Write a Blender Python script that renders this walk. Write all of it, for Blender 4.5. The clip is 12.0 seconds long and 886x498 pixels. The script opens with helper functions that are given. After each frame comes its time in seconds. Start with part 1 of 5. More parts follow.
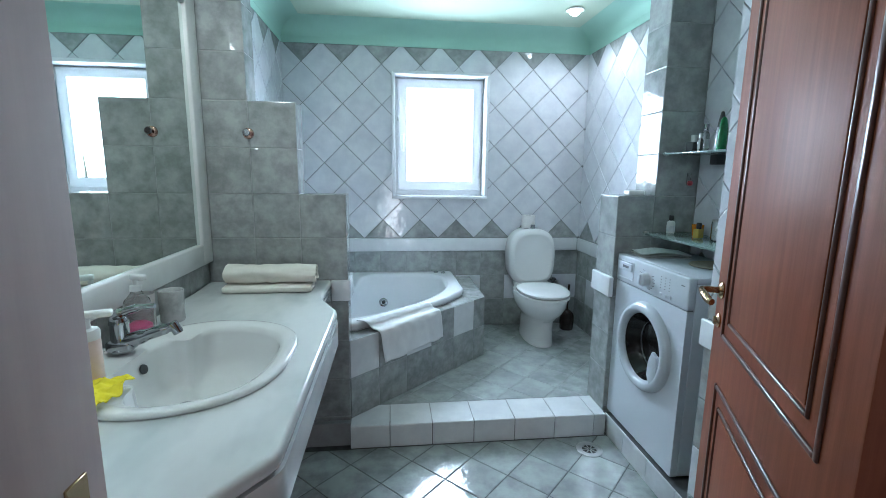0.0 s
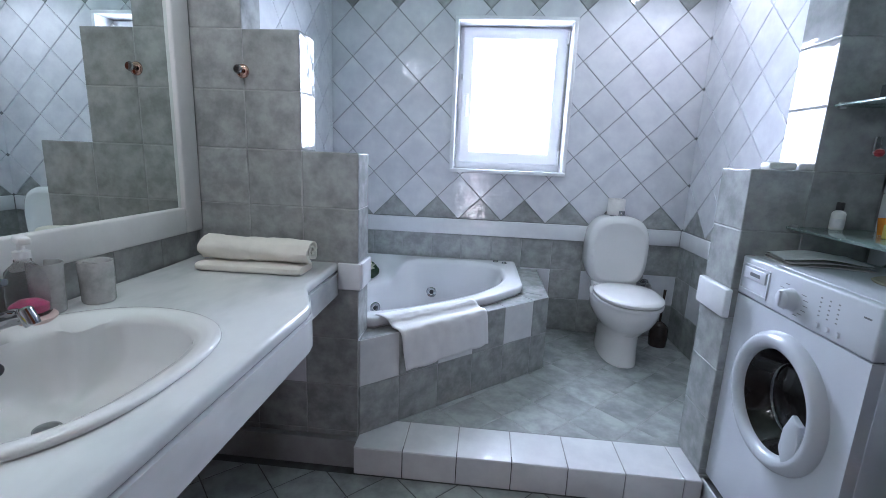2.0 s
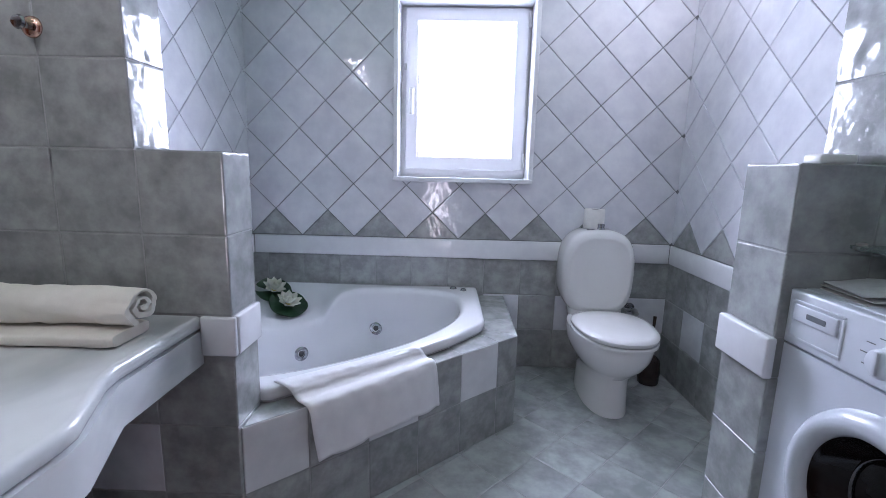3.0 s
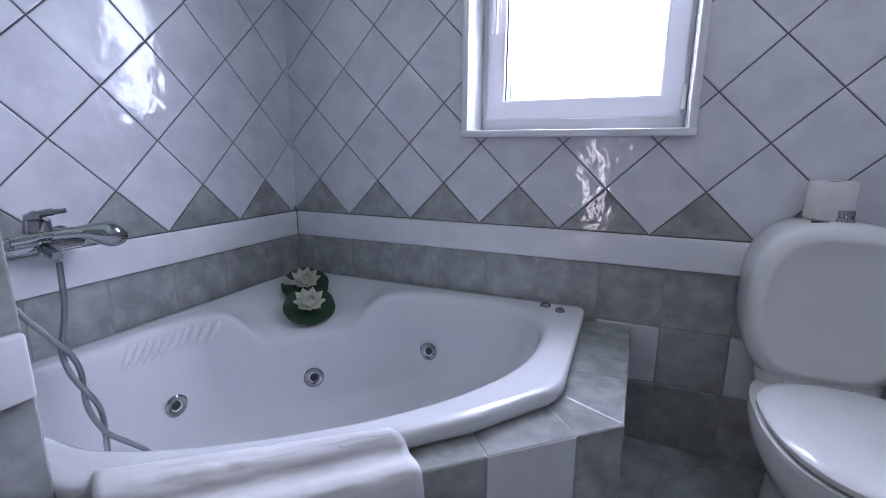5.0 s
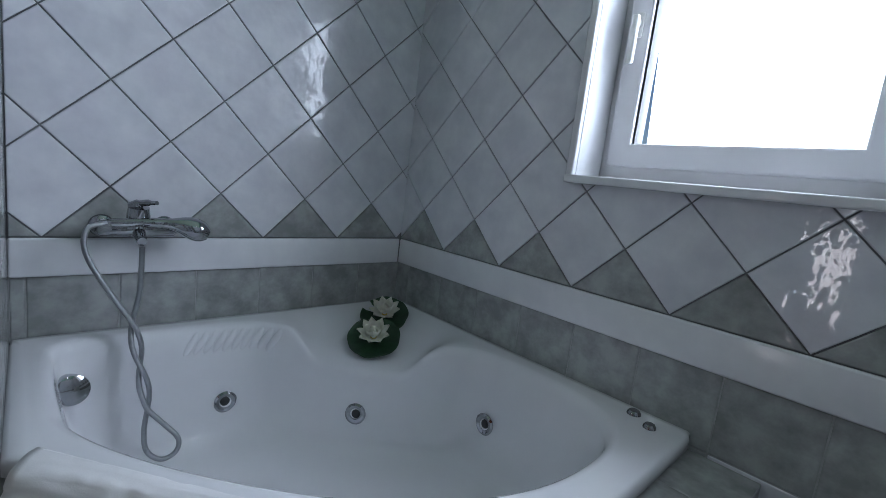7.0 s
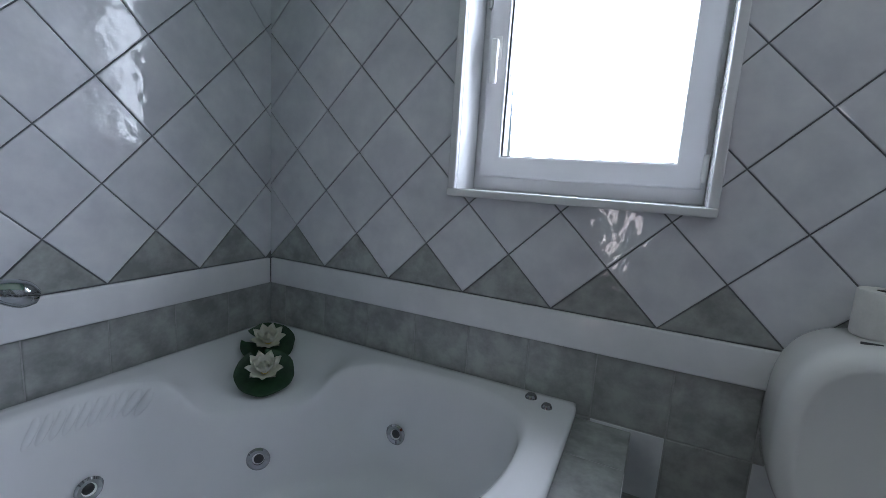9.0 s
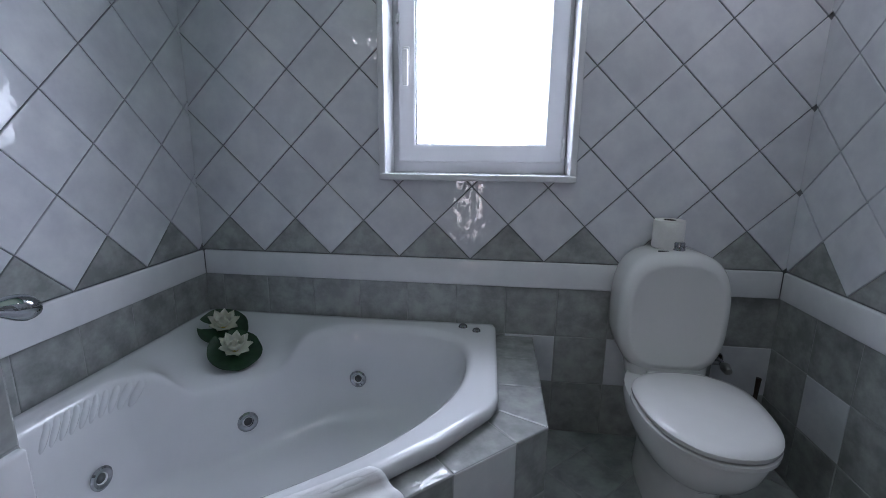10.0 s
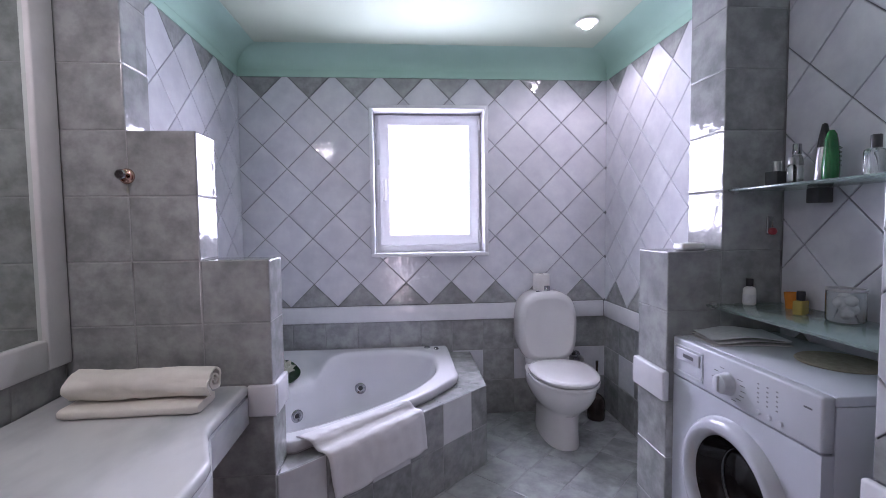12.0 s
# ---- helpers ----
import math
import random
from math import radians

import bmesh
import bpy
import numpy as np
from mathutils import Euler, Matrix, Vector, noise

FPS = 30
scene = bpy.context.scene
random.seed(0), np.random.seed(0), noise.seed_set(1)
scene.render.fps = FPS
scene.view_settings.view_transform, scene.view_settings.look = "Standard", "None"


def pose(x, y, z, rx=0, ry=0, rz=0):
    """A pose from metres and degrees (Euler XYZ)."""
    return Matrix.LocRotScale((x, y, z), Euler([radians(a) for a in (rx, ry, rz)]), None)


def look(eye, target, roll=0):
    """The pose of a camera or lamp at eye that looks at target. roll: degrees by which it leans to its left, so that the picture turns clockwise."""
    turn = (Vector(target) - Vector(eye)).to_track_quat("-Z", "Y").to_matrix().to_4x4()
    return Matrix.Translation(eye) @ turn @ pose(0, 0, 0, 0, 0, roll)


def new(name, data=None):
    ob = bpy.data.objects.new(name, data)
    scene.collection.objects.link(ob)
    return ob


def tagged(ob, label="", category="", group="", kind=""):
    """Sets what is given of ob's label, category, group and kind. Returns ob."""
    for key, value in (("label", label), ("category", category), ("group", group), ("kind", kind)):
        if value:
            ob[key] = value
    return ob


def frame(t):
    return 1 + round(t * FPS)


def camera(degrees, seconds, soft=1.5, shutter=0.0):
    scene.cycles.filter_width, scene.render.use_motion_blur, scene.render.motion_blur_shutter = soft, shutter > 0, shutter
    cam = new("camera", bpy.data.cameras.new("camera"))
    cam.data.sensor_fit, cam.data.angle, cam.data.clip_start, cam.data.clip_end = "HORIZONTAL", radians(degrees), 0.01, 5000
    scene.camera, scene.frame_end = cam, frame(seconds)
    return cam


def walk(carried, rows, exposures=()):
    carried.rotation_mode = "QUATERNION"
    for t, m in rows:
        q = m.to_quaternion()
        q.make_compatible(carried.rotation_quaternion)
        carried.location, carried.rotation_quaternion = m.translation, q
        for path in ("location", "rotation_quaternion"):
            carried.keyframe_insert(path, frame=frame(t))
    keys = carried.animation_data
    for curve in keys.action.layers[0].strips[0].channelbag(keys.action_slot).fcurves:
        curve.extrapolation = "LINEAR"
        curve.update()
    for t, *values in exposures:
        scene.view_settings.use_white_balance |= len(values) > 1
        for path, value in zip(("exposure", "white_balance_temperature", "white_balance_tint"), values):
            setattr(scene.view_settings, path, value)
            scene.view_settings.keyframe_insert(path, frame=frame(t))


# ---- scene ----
cam = camera(89.2, 12.0, soft=0.4)
PATH = [
    (0, (0.779, -3.495, 1.352), (1.001, -1.536, 1.017), 0.7),
    (0.5, (0.841, -3.419, 1.3), (0.973, -1.464, 0.898), 1.6),
    (1, (0.856, -3.293, 1.278), (0.828, -1.333, 0.883), 2.7),
    (1.5, (0.901, -3.162, 1.259), (0.757, -1.214, 0.826), 2.7),
    (2, (1.021, -2.965, 1.252), (0.848, -1.014, 0.844), 2.4),
    (2.5, (1.074, -2.714, 1.222), (1.025, -0.752, 0.834), 2.0),
    (2.7, (1.088, -2.601, 1.226), (1.056, -0.636, 0.856), 1.7),
    (4.3, (1.223, -1.791, 1.123), (0.898, 0.157, 0.803), -0.3),
    (4.5, (1.231, -1.723, 1.118), (0.854, 0.209, 0.761), 0.3),
    (5, (1.375, -1.555, 1.104), (0.601, 0.239, 0.676), 0.3),
    (5.5, (1.413, -1.449, 1.115), (0.345, 0.167, 0.619), 1.1),
    (6, (1.465, -1.316, 1.117), (0.262, 0.207, 0.632), 3.4),
    (6.5, (1.526, -1.216, 1.111), (0.15, 0.183, 0.722), 6.0),
    (6.7, (1.539, -1.199, 1.101), (0.104, 0.156, 0.778), 7.3),
    (8.3, (1.542, -1.186, 1.202), (0.172, 0.253, 0.97), 3.3),
    (8.5, (1.507, -1.215, 1.2), (0.189, 0.271, 0.965), 3.4),
    (9, (1.399, -1.301, 1.212), (0.539, 0.475, 0.888), 3.7),
    (9.5, (1.298, -1.49, 1.232), (0.828, 0.412, 0.831), 2.8),
    (10, (1.234, -1.725, 1.266), (1.0, 0.213, 0.833), 0.6),
    (10.5, (1.137, -1.997, 1.314), (1.157, -0.038, 0.91), 0.5),
    (11, (1.102, -2.291, 1.32), (1.235, -0.326, 0.972), 0.5),
    (11.5, (1.069, -2.558, 1.33), (1.275, -0.585, 1.076), 0.5),
    (12, (1.01, -2.835, 1.353), (1.162, -0.844, 1.242), -0.7),
]
EXPOSURES = [(0.0, 0.47, 5250, 4), (1.5, 0.42, 5300, 15), (2.5, 0.33, 5600, 24), (4.5, -0.22, 5600, 30), (5.5, -0.42, 5550, 28), (6.5, -0.88, 5600, 14), (8.5, -0.93, 5850, 16), (9.5, -0.95, 5800, 16), (10.0, -0.80, 5750, 20),
             (11.0, -0.40, 5700, 32), (12.0, 0.05, 5900, 38)]
walk(cam, [(t, look(eye, target, roll)) for t, eye, target, roll in PATH], EXPOSURES)

# ---- light ----
world = bpy.data.worlds.new("sky")
scene.world = world
world.use_nodes = True
wn = world.node_tree.nodes
sky = wn.new("ShaderNodeTexSky")
sky.sky_type, sky.sun_disc = "NISHITA", False
sky.sun_elevation, sky.sun_rotation = radians(50), radians(200)
world.node_tree.links.new(sky.outputs[0], wn["Background"].inputs[0])
wn["Background"].inputs[1].default_value = 0.1


def lamp(name, kind, m, energy, color=(1, 1, 1), **settings):
    data = bpy.data.lights.new(name, kind)
    data.energy, data.color = energy, color
    ob = new(name, data)
    ob.matrix_basis = m
    return ob


# daylight at the window's opening
day = lamp("window_daylight", "AREA", look((1.154, 0.215, 1.648), (1.154, -2.0, 1.40)), 20.5, (0.90, 0.96, 1.0))
day.data.shape, day.data.size, day.data.size_y = "RECTANGLE", 0.540, 0.745
day.data.spread = radians(150)
# recessed ceiling spot over the toilet
spot = lamp("ceiling_spot", "SPOT", look((1.955, -0.50, 2.345), (1.955, -0.50, 0)), 9, (1.0, 0.97, 0.93))
spot.data.spot_size, spot.data.spot_blend, spot.data.shadow_soft_size = radians(160), 0.5, 0.02
# the two bulbs over the mirror
for by in (-2.02, -2.48):
    bulb_light = lamp("mirror_bulb", "SPOT", look((0.13, by, 2.15), (0.22, by + 0.60, 0.3)), 4, (1.0, 0.93, 0.78))
    bulb_light.data.spot_size, bulb_light.data.spot_blend, bulb_light.data.shadow_soft_size = radians(160), 1.0, 0.02
# lamp added at the blank hall wall: unseen brightness mirrored in the glazed tiles
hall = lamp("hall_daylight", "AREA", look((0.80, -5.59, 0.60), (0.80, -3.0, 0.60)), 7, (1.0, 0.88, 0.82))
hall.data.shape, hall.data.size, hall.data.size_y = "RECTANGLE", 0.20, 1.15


# ---- materials ----
def mat(name, color, rough=0.5, metal=0.0, dark=None, scale=6.0, amount=1.0, lo=0.35, hi=0.7, bump=0.0, bump_scale=60.0,
        per_piece=0.0, fine=0.0, coat=0.0, stretch=(1, 1, 1), rough_var=0.0, spec=0.5, bump_detail=3.0):
    m = bpy.data.materials.new(name)
    m.use_nodes = True
    nt = m.node_tree
    n, l = nt.nodes, nt.links
    b = n["Principled BSDF"]
    b.inputs["Roughness"].default_value, b.inputs["Metallic"].default_value = rough, metal
    b.inputs["Specular IOR Level"].default_value = spec
    b.inputs["Coat Weight"].default_value, b.inputs["Coat Roughness"].default_value = coat, 0.04
    tc = n.new("ShaderNodeTexCoord")
    oi = n.new("ShaderNodeObjectInfo")
    mul = n.new("ShaderNodeMath")
    mul.operation, mul.inputs[1].default_value = "MULTIPLY", 37.0 if per_piece else 0.0
    l.new(oi.outputs["Random"], mul.inputs[0])
    add = n.new("ShaderNodeVectorMath")
    add.operation = "ADD"
    mp = n.new("ShaderNodeMapping")
    mp.inputs["Scale"].default_value = stretch
    l.new(tc.outputs["Object"], mp.inputs[0])
    l.new(mp.outputs[0], add.inputs[0])
    l.new(mul.outputs[0], add.inputs[1])
    big = n.new("ShaderNodeTexNoise")
    big.inputs["Scale"].default_value, big.inputs["Detail"].default_value, big.inputs["Roughness"].default_value = scale, 4.0, 0.6
    l.new(add.outputs[0], big.inputs["Vector"])
    ramp = n.new("ShaderNodeValToRGB")
    d = dark or tuple(c * 0.9 for c in color)
    ramp.color_ramp.elements[0].position, ramp.color_ramp.elements[1].position = lo, hi
    ramp.color_ramp.elements[0].color, ramp.color_ramp.elements[1].color = (*d, 1), (*color, 1)
    l.new(big.outputs[0], ramp.inputs[0])
    out = ramp.outputs[0]
    small = n.new("ShaderNodeTexNoise")
    small.inputs["Scale"].default_value, small.inputs["Detail"].default_value = bump_scale, bump_detail
    l.new(add.outputs[0], small.inputs["Vector"])
    hsv = n.new("ShaderNodeHueSaturation")
    l.new(out, hsv.inputs["Color"])
    # value: 1 + piece * (random - 0.5) + fine * (noise - 0.5)
    m1 = n.new("ShaderNodeMath")
    m1.operation, m1.inputs[1].default_value, m1.inputs[2].default_value = "MULTIPLY_ADD", per_piece, 1.0 - per_piece / 2 - fine / 2
    l.new(oi.outputs["Random"], m1.inputs[0])
    m2 = n.new("ShaderNodeMath")
    m2.operation, m2.inputs[1].default_value = "MULTIPLY_ADD", fine
    l.new(small.outputs[0], m2.inputs[0])
    l.new(m1.outputs[0], m2.inputs[2])
    l.new(m2.outputs[0], hsv.inputs["Value"])
    l.new(hsv.outputs[0], b.inputs["Base Color"])
    if rough_var:
        mr = n.new("ShaderNodeMath")
        mr.operation, mr.inputs[1].default_value, mr.inputs[2].default_value = "MULTIPLY_ADD", rough_var, rough - rough_var / 2
        l.new(big.outputs[0], mr.inputs[0])
        l.new(mr.outputs[0], b.inputs["Roughness"])
    if bump:
        bp = n.new("ShaderNodeBump")
        bp.inputs["Strength"].default_value, bp.inputs["Distance"].default_value = bump, 0.0035 if bump_detail < 3 else 0.002
        l.new(small.outputs[0], bp.inputs["Height"])
        l.new(bp.outputs[0], b.inputs["Normal"])
        if coat:
            l.new(bp.outputs[0], b.inputs["Coat Normal"])
    return m


def glass(name, color=(1, 1, 1), rough=0.0, weight=1.0, ior=1.45):
    m = bpy.data.materials.new(name)
    m.use_nodes = True
    b = m.node_tree.nodes["Principled BSDF"]
    b.inputs["Base Color"].default_value = (*color, 1)
    b.inputs["Roughness"].default_value, b.inputs["Transmission Weight"].default_value, b.inputs["IOR"].default_value = rough, weight, ior
    return m


def glow(name, color, strength):
    m = bpy.data.materials.new(name)
    m.use_nodes = True
    b = m.node_tree.nodes["Principled BSDF"]
    b.inputs["Emission Color"].default_value, b.inputs["Emission Strength"].default_value = (*color, 1), strength
    return m


M_WHITE_TILE = mat("white_glazed_tile", (0.70, 0.71, 0.74), 0.02, dark=(0.58, 0.59, 0.64), scale=9, bump=0.55, bump_scale=19, bump_detail=1.7, per_piece=0.08, fine=0.05, rough_var=0.015, spec=0.7)
M_GREY_TILE = mat("grey_cloudy_tile", (0.385, 0.398, 0.394), 0.06, dark=(0.245, 0.255, 0.252), scale=14, lo=0.36, hi=0.66, bump=0.50, bump_scale=20, bump_detail=1.7, per_piece=0.12, fine=0.12, rough_var=0.05, spec=0.65)
M_FLOOR_TILE = mat("grey_floor_tile", (0.41, 0.435, 0.43), 0.09, dark=(0.27, 0.29, 0.285), scale=10, lo=0.36, hi=0.64, bump=0.30, bump_scale=24, bump_detail=1.5, per_piece=0.12, fine=0.14, rough_var=0.10, spec=0.6)
M_STEP_TILE = mat("white_step_tile", (0.74, 0.75, 0.76), 0.08, dark=(0.64, 0.65, 0.67), scale=9, bump=0.3, bump_scale=24, bump_detail=1.4, per_piece=0.06, fine=0.04, rough_var=0.08)
M_GROUT = mat("grey_grout", (0.20, 0.205, 0.218), 0.85, dark=(0.14, 0.144, 0.152), scale=14, fine=0.3, bump=0.3, bump_scale=300)
M_GROUT_LIGHT = mat("pale_grey_grout", (0.37, 0.375, 0.375), 0.85, dark=(0.29, 0.295, 0.295), scale=14, fine=0.25, bump=0.3, bump_scale=300)
M_GROUT_DARK = mat("dark_grey_grout", (0.13, 0.132, 0.138), 0.85, dark=(0.08, 0.082, 0.086), scale=14, fine=0.3, bump=0.3, bump_scale=300)
M_MINT = mat("mint_paint", (0.40, 0.62, 0.52), 0.6, dark=(0.36, 0.58, 0.48), scale=2, fine=0.05, bump=0.1, bump_scale=250)
M_CEIL = mat("pale_mint_ceiling_paint", (0.54, 0.64, 0.51), 0.65, dark=(0.50, 0.61, 0.48), scale=1.5, fine=0.04, bump=0.1, bump_scale=220)
M_WALL = mat("off_white_paint", (0.70, 0.68, 0.65), 0.7, scale=2, fine=0.06, bump=0.1, bump_scale=200)
M_TRIM = mat("white_marble_band", (0.78, 0.79, 0.81), 0.14, dark=(0.68, 0.69, 0.72), scale=5, fine=0.05, bump=0.08, bump_scale=30, rough_var=0.06)
M_MARBLE = mat("white_marble", (0.66, 0.68, 0.68), 0.10, dark=(0.47, 0.50, 0.515), scale=4.2, lo=0.30, hi=0.56, fine=0.06, bump=0.05, bump_scale=40, rough_var=0.1, stretch=(1, 0.5, 1))
M_FRAME = mat("white_mirror_frame", (0.76, 0.76, 0.75), 0.35, dark=(0.68, 0.68, 0.67), scale=6, fine=0.06, bump=0.06, bump_scale=80)
M_PVC = mat("white_plastic_profile", (0.78, 0.78, 0.80), 0.3, scale=3, fine=0.02)
M_ACRYLIC = mat("white_acrylic", (0.74, 0.75, 0.77), 0.09, dark=(0.71, 0.72, 0.75), scale=3, fine=0.02, coat=0.3)
M_CERAMIC = mat("white_sanitary_ceramic", (0.77, 0.775, 0.77), 0.05, dark=(0.74, 0.745, 0.74), scale=3, fine=0.02, coat=0.4)
M_SEAT = mat("white_seat_plastic", (0.80, 0.80, 0.80), 0.15, scale=3, fine=0.02)
M_CHROME = mat("chrome", (0.43, 0.44, 0.46), 0.04, 1.0, scale=12, fine=0.05)
M_HOSE = mat("metal_hose", (0.36, 0.37, 0.39), 0.28, 1.0, scale=40, fine=0.2, bump=0.5, bump_scale=500)
M_STEEL = mat("brushed_steel", (0.55, 0.55, 0.55), 0.3, 1.0, scale=30, fine=0.15)
M_BRASS = mat("aged_brass", (0.55, 0.38, 0.22), 0.22, 1.0, scale=20, fine=0.2)
M_COPPER = mat("coppery_chrome", (0.66, 0.42, 0.35), 0.12, 1.0, scale=20, fine=0.1)
M_BLACK = mat("black_rubber", (0.02, 0.02, 0.022), 0.45, scale=20, fine=0.2)
M_DARK = mat("dark_plastic", (0.05, 0.052, 0.055), 0.3, scale=20, fine=0.2)
M_ENAMEL = mat("white_enamel", (0.64, 0.67, 0.73), 0.24, dark=(0.62, 0.65, 0.71), scale=2, fine=0.03, bump=0.03, bump_scale=300)
M_PANEL = mat("white_control_plastic", (0.66, 0.69, 0.745), 0.32, scale=3, fine=0.03)
M_PRINT = mat("grey_print", (0.16, 0.17, 0.19), 0.5, scale=30, fine=0.1)
M_DRUM = mat("drum_steel", (0.16, 0.16, 0.165), 0.25, 1.0, scale=30, fine=0.3, bump=0.5, bump_scale=120)
M_WOOD = mat("varnished_brown_wood", (0.225, 0.073, 0.038), 0.50, dark=(0.165, 0.050, 0.026), scale=5, lo=0.3, hi=0.7, fine=0.22, bump=0.06, bump_scale=70, stretch=(9, 9, 0.5), coat=0.0, spec=0.10)
M_WOOD_GROOVE_SHADE = mat("groove_shade_wood", (0.085, 0.024, 0.013), 0.3, scale=5, fine=0.2, stretch=(9, 9, 0.6), coat=0.3)
M_JAMB = mat("beige_door_jamb_lacquer", (0.46, 0.375, 0.35), 0.7, dark=(0.42, 0.34, 0.32), spec=0.15, scale=4, fine=0.05, stretch=(6, 6, 0.4))
M_TERRY = mat("cream_terry_cloth", (0.83, 0.80, 0.73), 0.95, dark=(0.75, 0.72, 0.65), scale=14, fine=0.10, bump=0.2, bump_scale=420, spec=0.1)
M_TERRY2 = mat("white_terry_cloth", (0.78, 0.78, 0.79), 0.95, dark=(0.71, 0.71, 0.73), scale=14, fine=0.10, bump=0.14, bump_scale=420, spec=0.1)
M_YELLOW = mat("yellow_cloth", (0.85, 0.74, 0.03), 0.85, dark=(0.72, 0.60, 0.02), scale=18, fine=0.10, bump=0.2, bump_scale=300, spec=0.2)
M_LEAF = mat("dark_green_leaf", (0.025, 0.075, 0.03), 0.4, dark=(0.012, 0.04, 0.018), scale=25, fine=0.2, bump=0.2, bump_scale=90)
M_PETAL = mat("white_petal", (0.82, 0.82, 0.76), 0.6, dark=(0.74, 0.75, 0.62), scale=30, fine=0.08)
M_STAMEN = mat("yellow_stamen", (0.75, 0.60, 0.15), 0.7, scale=40, fine=0.2)
M_PAPER = mat("toilet_paper", (0.80, 0.79, 0.77), 0.95, scale=20, fine=0.1, bump=0.4, bump_scale=200, spec=0.1)
M_CARD = mat("cardboard_core", (0.10, 0.085, 0.07), 0.9, scale=20, fine=0.2)
M_BRUSH = mat("dark_brown_plastic", (0.055, 0.04, 0.035), 0.25, dark=(0.035, 0.025, 0.022), scale=12, fine=0.2)
M_CUP = mat("grey_marbled_ceramic", (0.54, 0.54, 0.53), 0.2, dark=(0.34, 0.34, 0.33), scale=22, lo=0.3, hi=0.6, fine=0.1)
M_PINK = mat("pink_liquid_soap", (0.80, 0.10, 0.28), 0.3, scale=10, fine=0.05)
M_SOAP = mat("pale_pink_translucent_plastic", (0.76, 0.60, 0.56), 0.3, scale=8, fine=0.04)
M_WPLAST = mat("white_plastic", (0.80, 0.80, 0.79), 0.3, scale=8, fine=0.03)
M_GREEN = mat("green_plastic", (0.015, 0.20, 0.05), 0.2, dark=(0.01, 0.13, 0.035), scale=14, fine=0.1)
M_ORANGE = mat("orange_glass", (0.80, 0.28, 0.03), 0.2, dark=(0.6, 0.2, 0.02), scale=14, fine=0.1)
M_AMBER = mat("yellow_amber_liquid", (0.55, 0.42, 0.10), 0.15, scale=14, fine=0.1)
M_PAGE = mat("printed_paper", (0.72, 0.73, 0.75), 0.6, dark=(0.58, 0.59, 0.61), scale=20, lo=0.3, hi=0.48, fine=0.1)
M_PAGE_EDGE = mat("paper_edge", (0.62, 0.61, 0.60), 0.8, scale=80, fine=0.3)
M_CORK = mat("cork_mat", (0.36, 0.32, 0.24), 0.85, dark=(0.26, 0.23, 0.17), scale=60, fine=0.3, bump=0.4, bump_scale=300)
M_RED = mat("red_plastic", (0.42, 0.05, 0.06), 0.3, scale=20, fine=0.1)
M_COTTON = mat("cotton_wool", (0.82, 0.82, 0.82), 0.95, scale=30, fine=0.15, bump=0.8, bump_scale=120, spec=0.1)
M_GLASS = glass("clear_glass", (0.97, 0.99, 0.98))
M_CLEAR = glass("thin_clear_plastic", (0.93, 0.95, 0.95), 0.04, 0.94, 1.16)
M_PANE = glass("window_glass", (1, 1, 1), 0.0, 1.0, 1.05)
M_SHELF = glass("green_tinted_glass", (0.72, 0.90, 0.86), 0.12, 0.75, 1.45)
M_TINTED = mat("dark_door_glass", (0.016, 0.013, 0.012), 0.10, dark=(0.010, 0.009, 0.009), scale=8, fine=0.1, spec=0.35)
M_GLOW = glow("lamp_glow", (1.0, 0.97, 0.92), 14.0)
M_BULB = glow("bulb_glow", (1.0, 0.95, 0.88), 60.0)
M_MIRROR = bpy.data.materials.new("mirror_silver")
M_MIRROR.use_nodes = True
mb = M_MIRROR.node_tree.nodes["Principled BSDF"]
mb.inputs["Metallic"].default_value, mb.inputs["Roughness"].default_value = 1.0, 0.0
mb.inputs["Base Color"].default_value = (0.80, 0.86, 0.83, 1)


# ---- mesh helpers ----
def mesh_ob(name, bm, material, smooth=False, auto=None):
    me = bpy.data.meshes.new(name)
    bmesh.ops.recalc_face_normals(bm, faces=bm.faces[:])
    for f in bm.faces:
        f.smooth = smooth
    if smooth:
        lim = radians(auto or 40)
        for e in bm.edges:
            if len(e.link_faces) == 2 and e.calc_face_angle(0) > lim:
                e.smooth = False
    bm.to_mesh(me)
    bm.free()
    me.materials.append(material)
    return new(name, me)


def part(name, bm, material, parent, label="", smooth=True, auto=None):
    ob = mesh_ob(name, bm, material, smooth, auto)
    ob.parent = parent
    if label:
        ob["label"] = label
    return ob


def thing(name, label, category, group="", kind=""):
    return tagged(new(name), label, category, group, kind)


def place(ob, m):
    ob.matrix_basis = m
    return ob


def add_box(bm, lo, hi, bevel=0.0, seg=2, m=None):
    r = bmesh.ops.create_cube(bm, size=1.0)
    vs = r["verts"]
    for v in vs:
        v.co = Vector([lo[i] + (v.co[i] + 0.5) * (hi[i] - lo[i]) for i in range(3)])
    if bevel:
        es = list({e for v in vs for e in v.link_edges})
        r = bmesh.ops.bevel(bm, geom=es, offset=bevel, segments=seg, affect="EDGES", profile=0.5)
        vs = list({v for v in vs if v.is_valid} | set(r["verts"]))
    if m is not None:
        bmesh.ops.transform(bm, matrix=m, verts=vs)
    return bm


def box(lo, hi, bevel=0.0, seg=2, m=None):
    return add_box(bmesh.new(), lo, hi, bevel, seg, m)


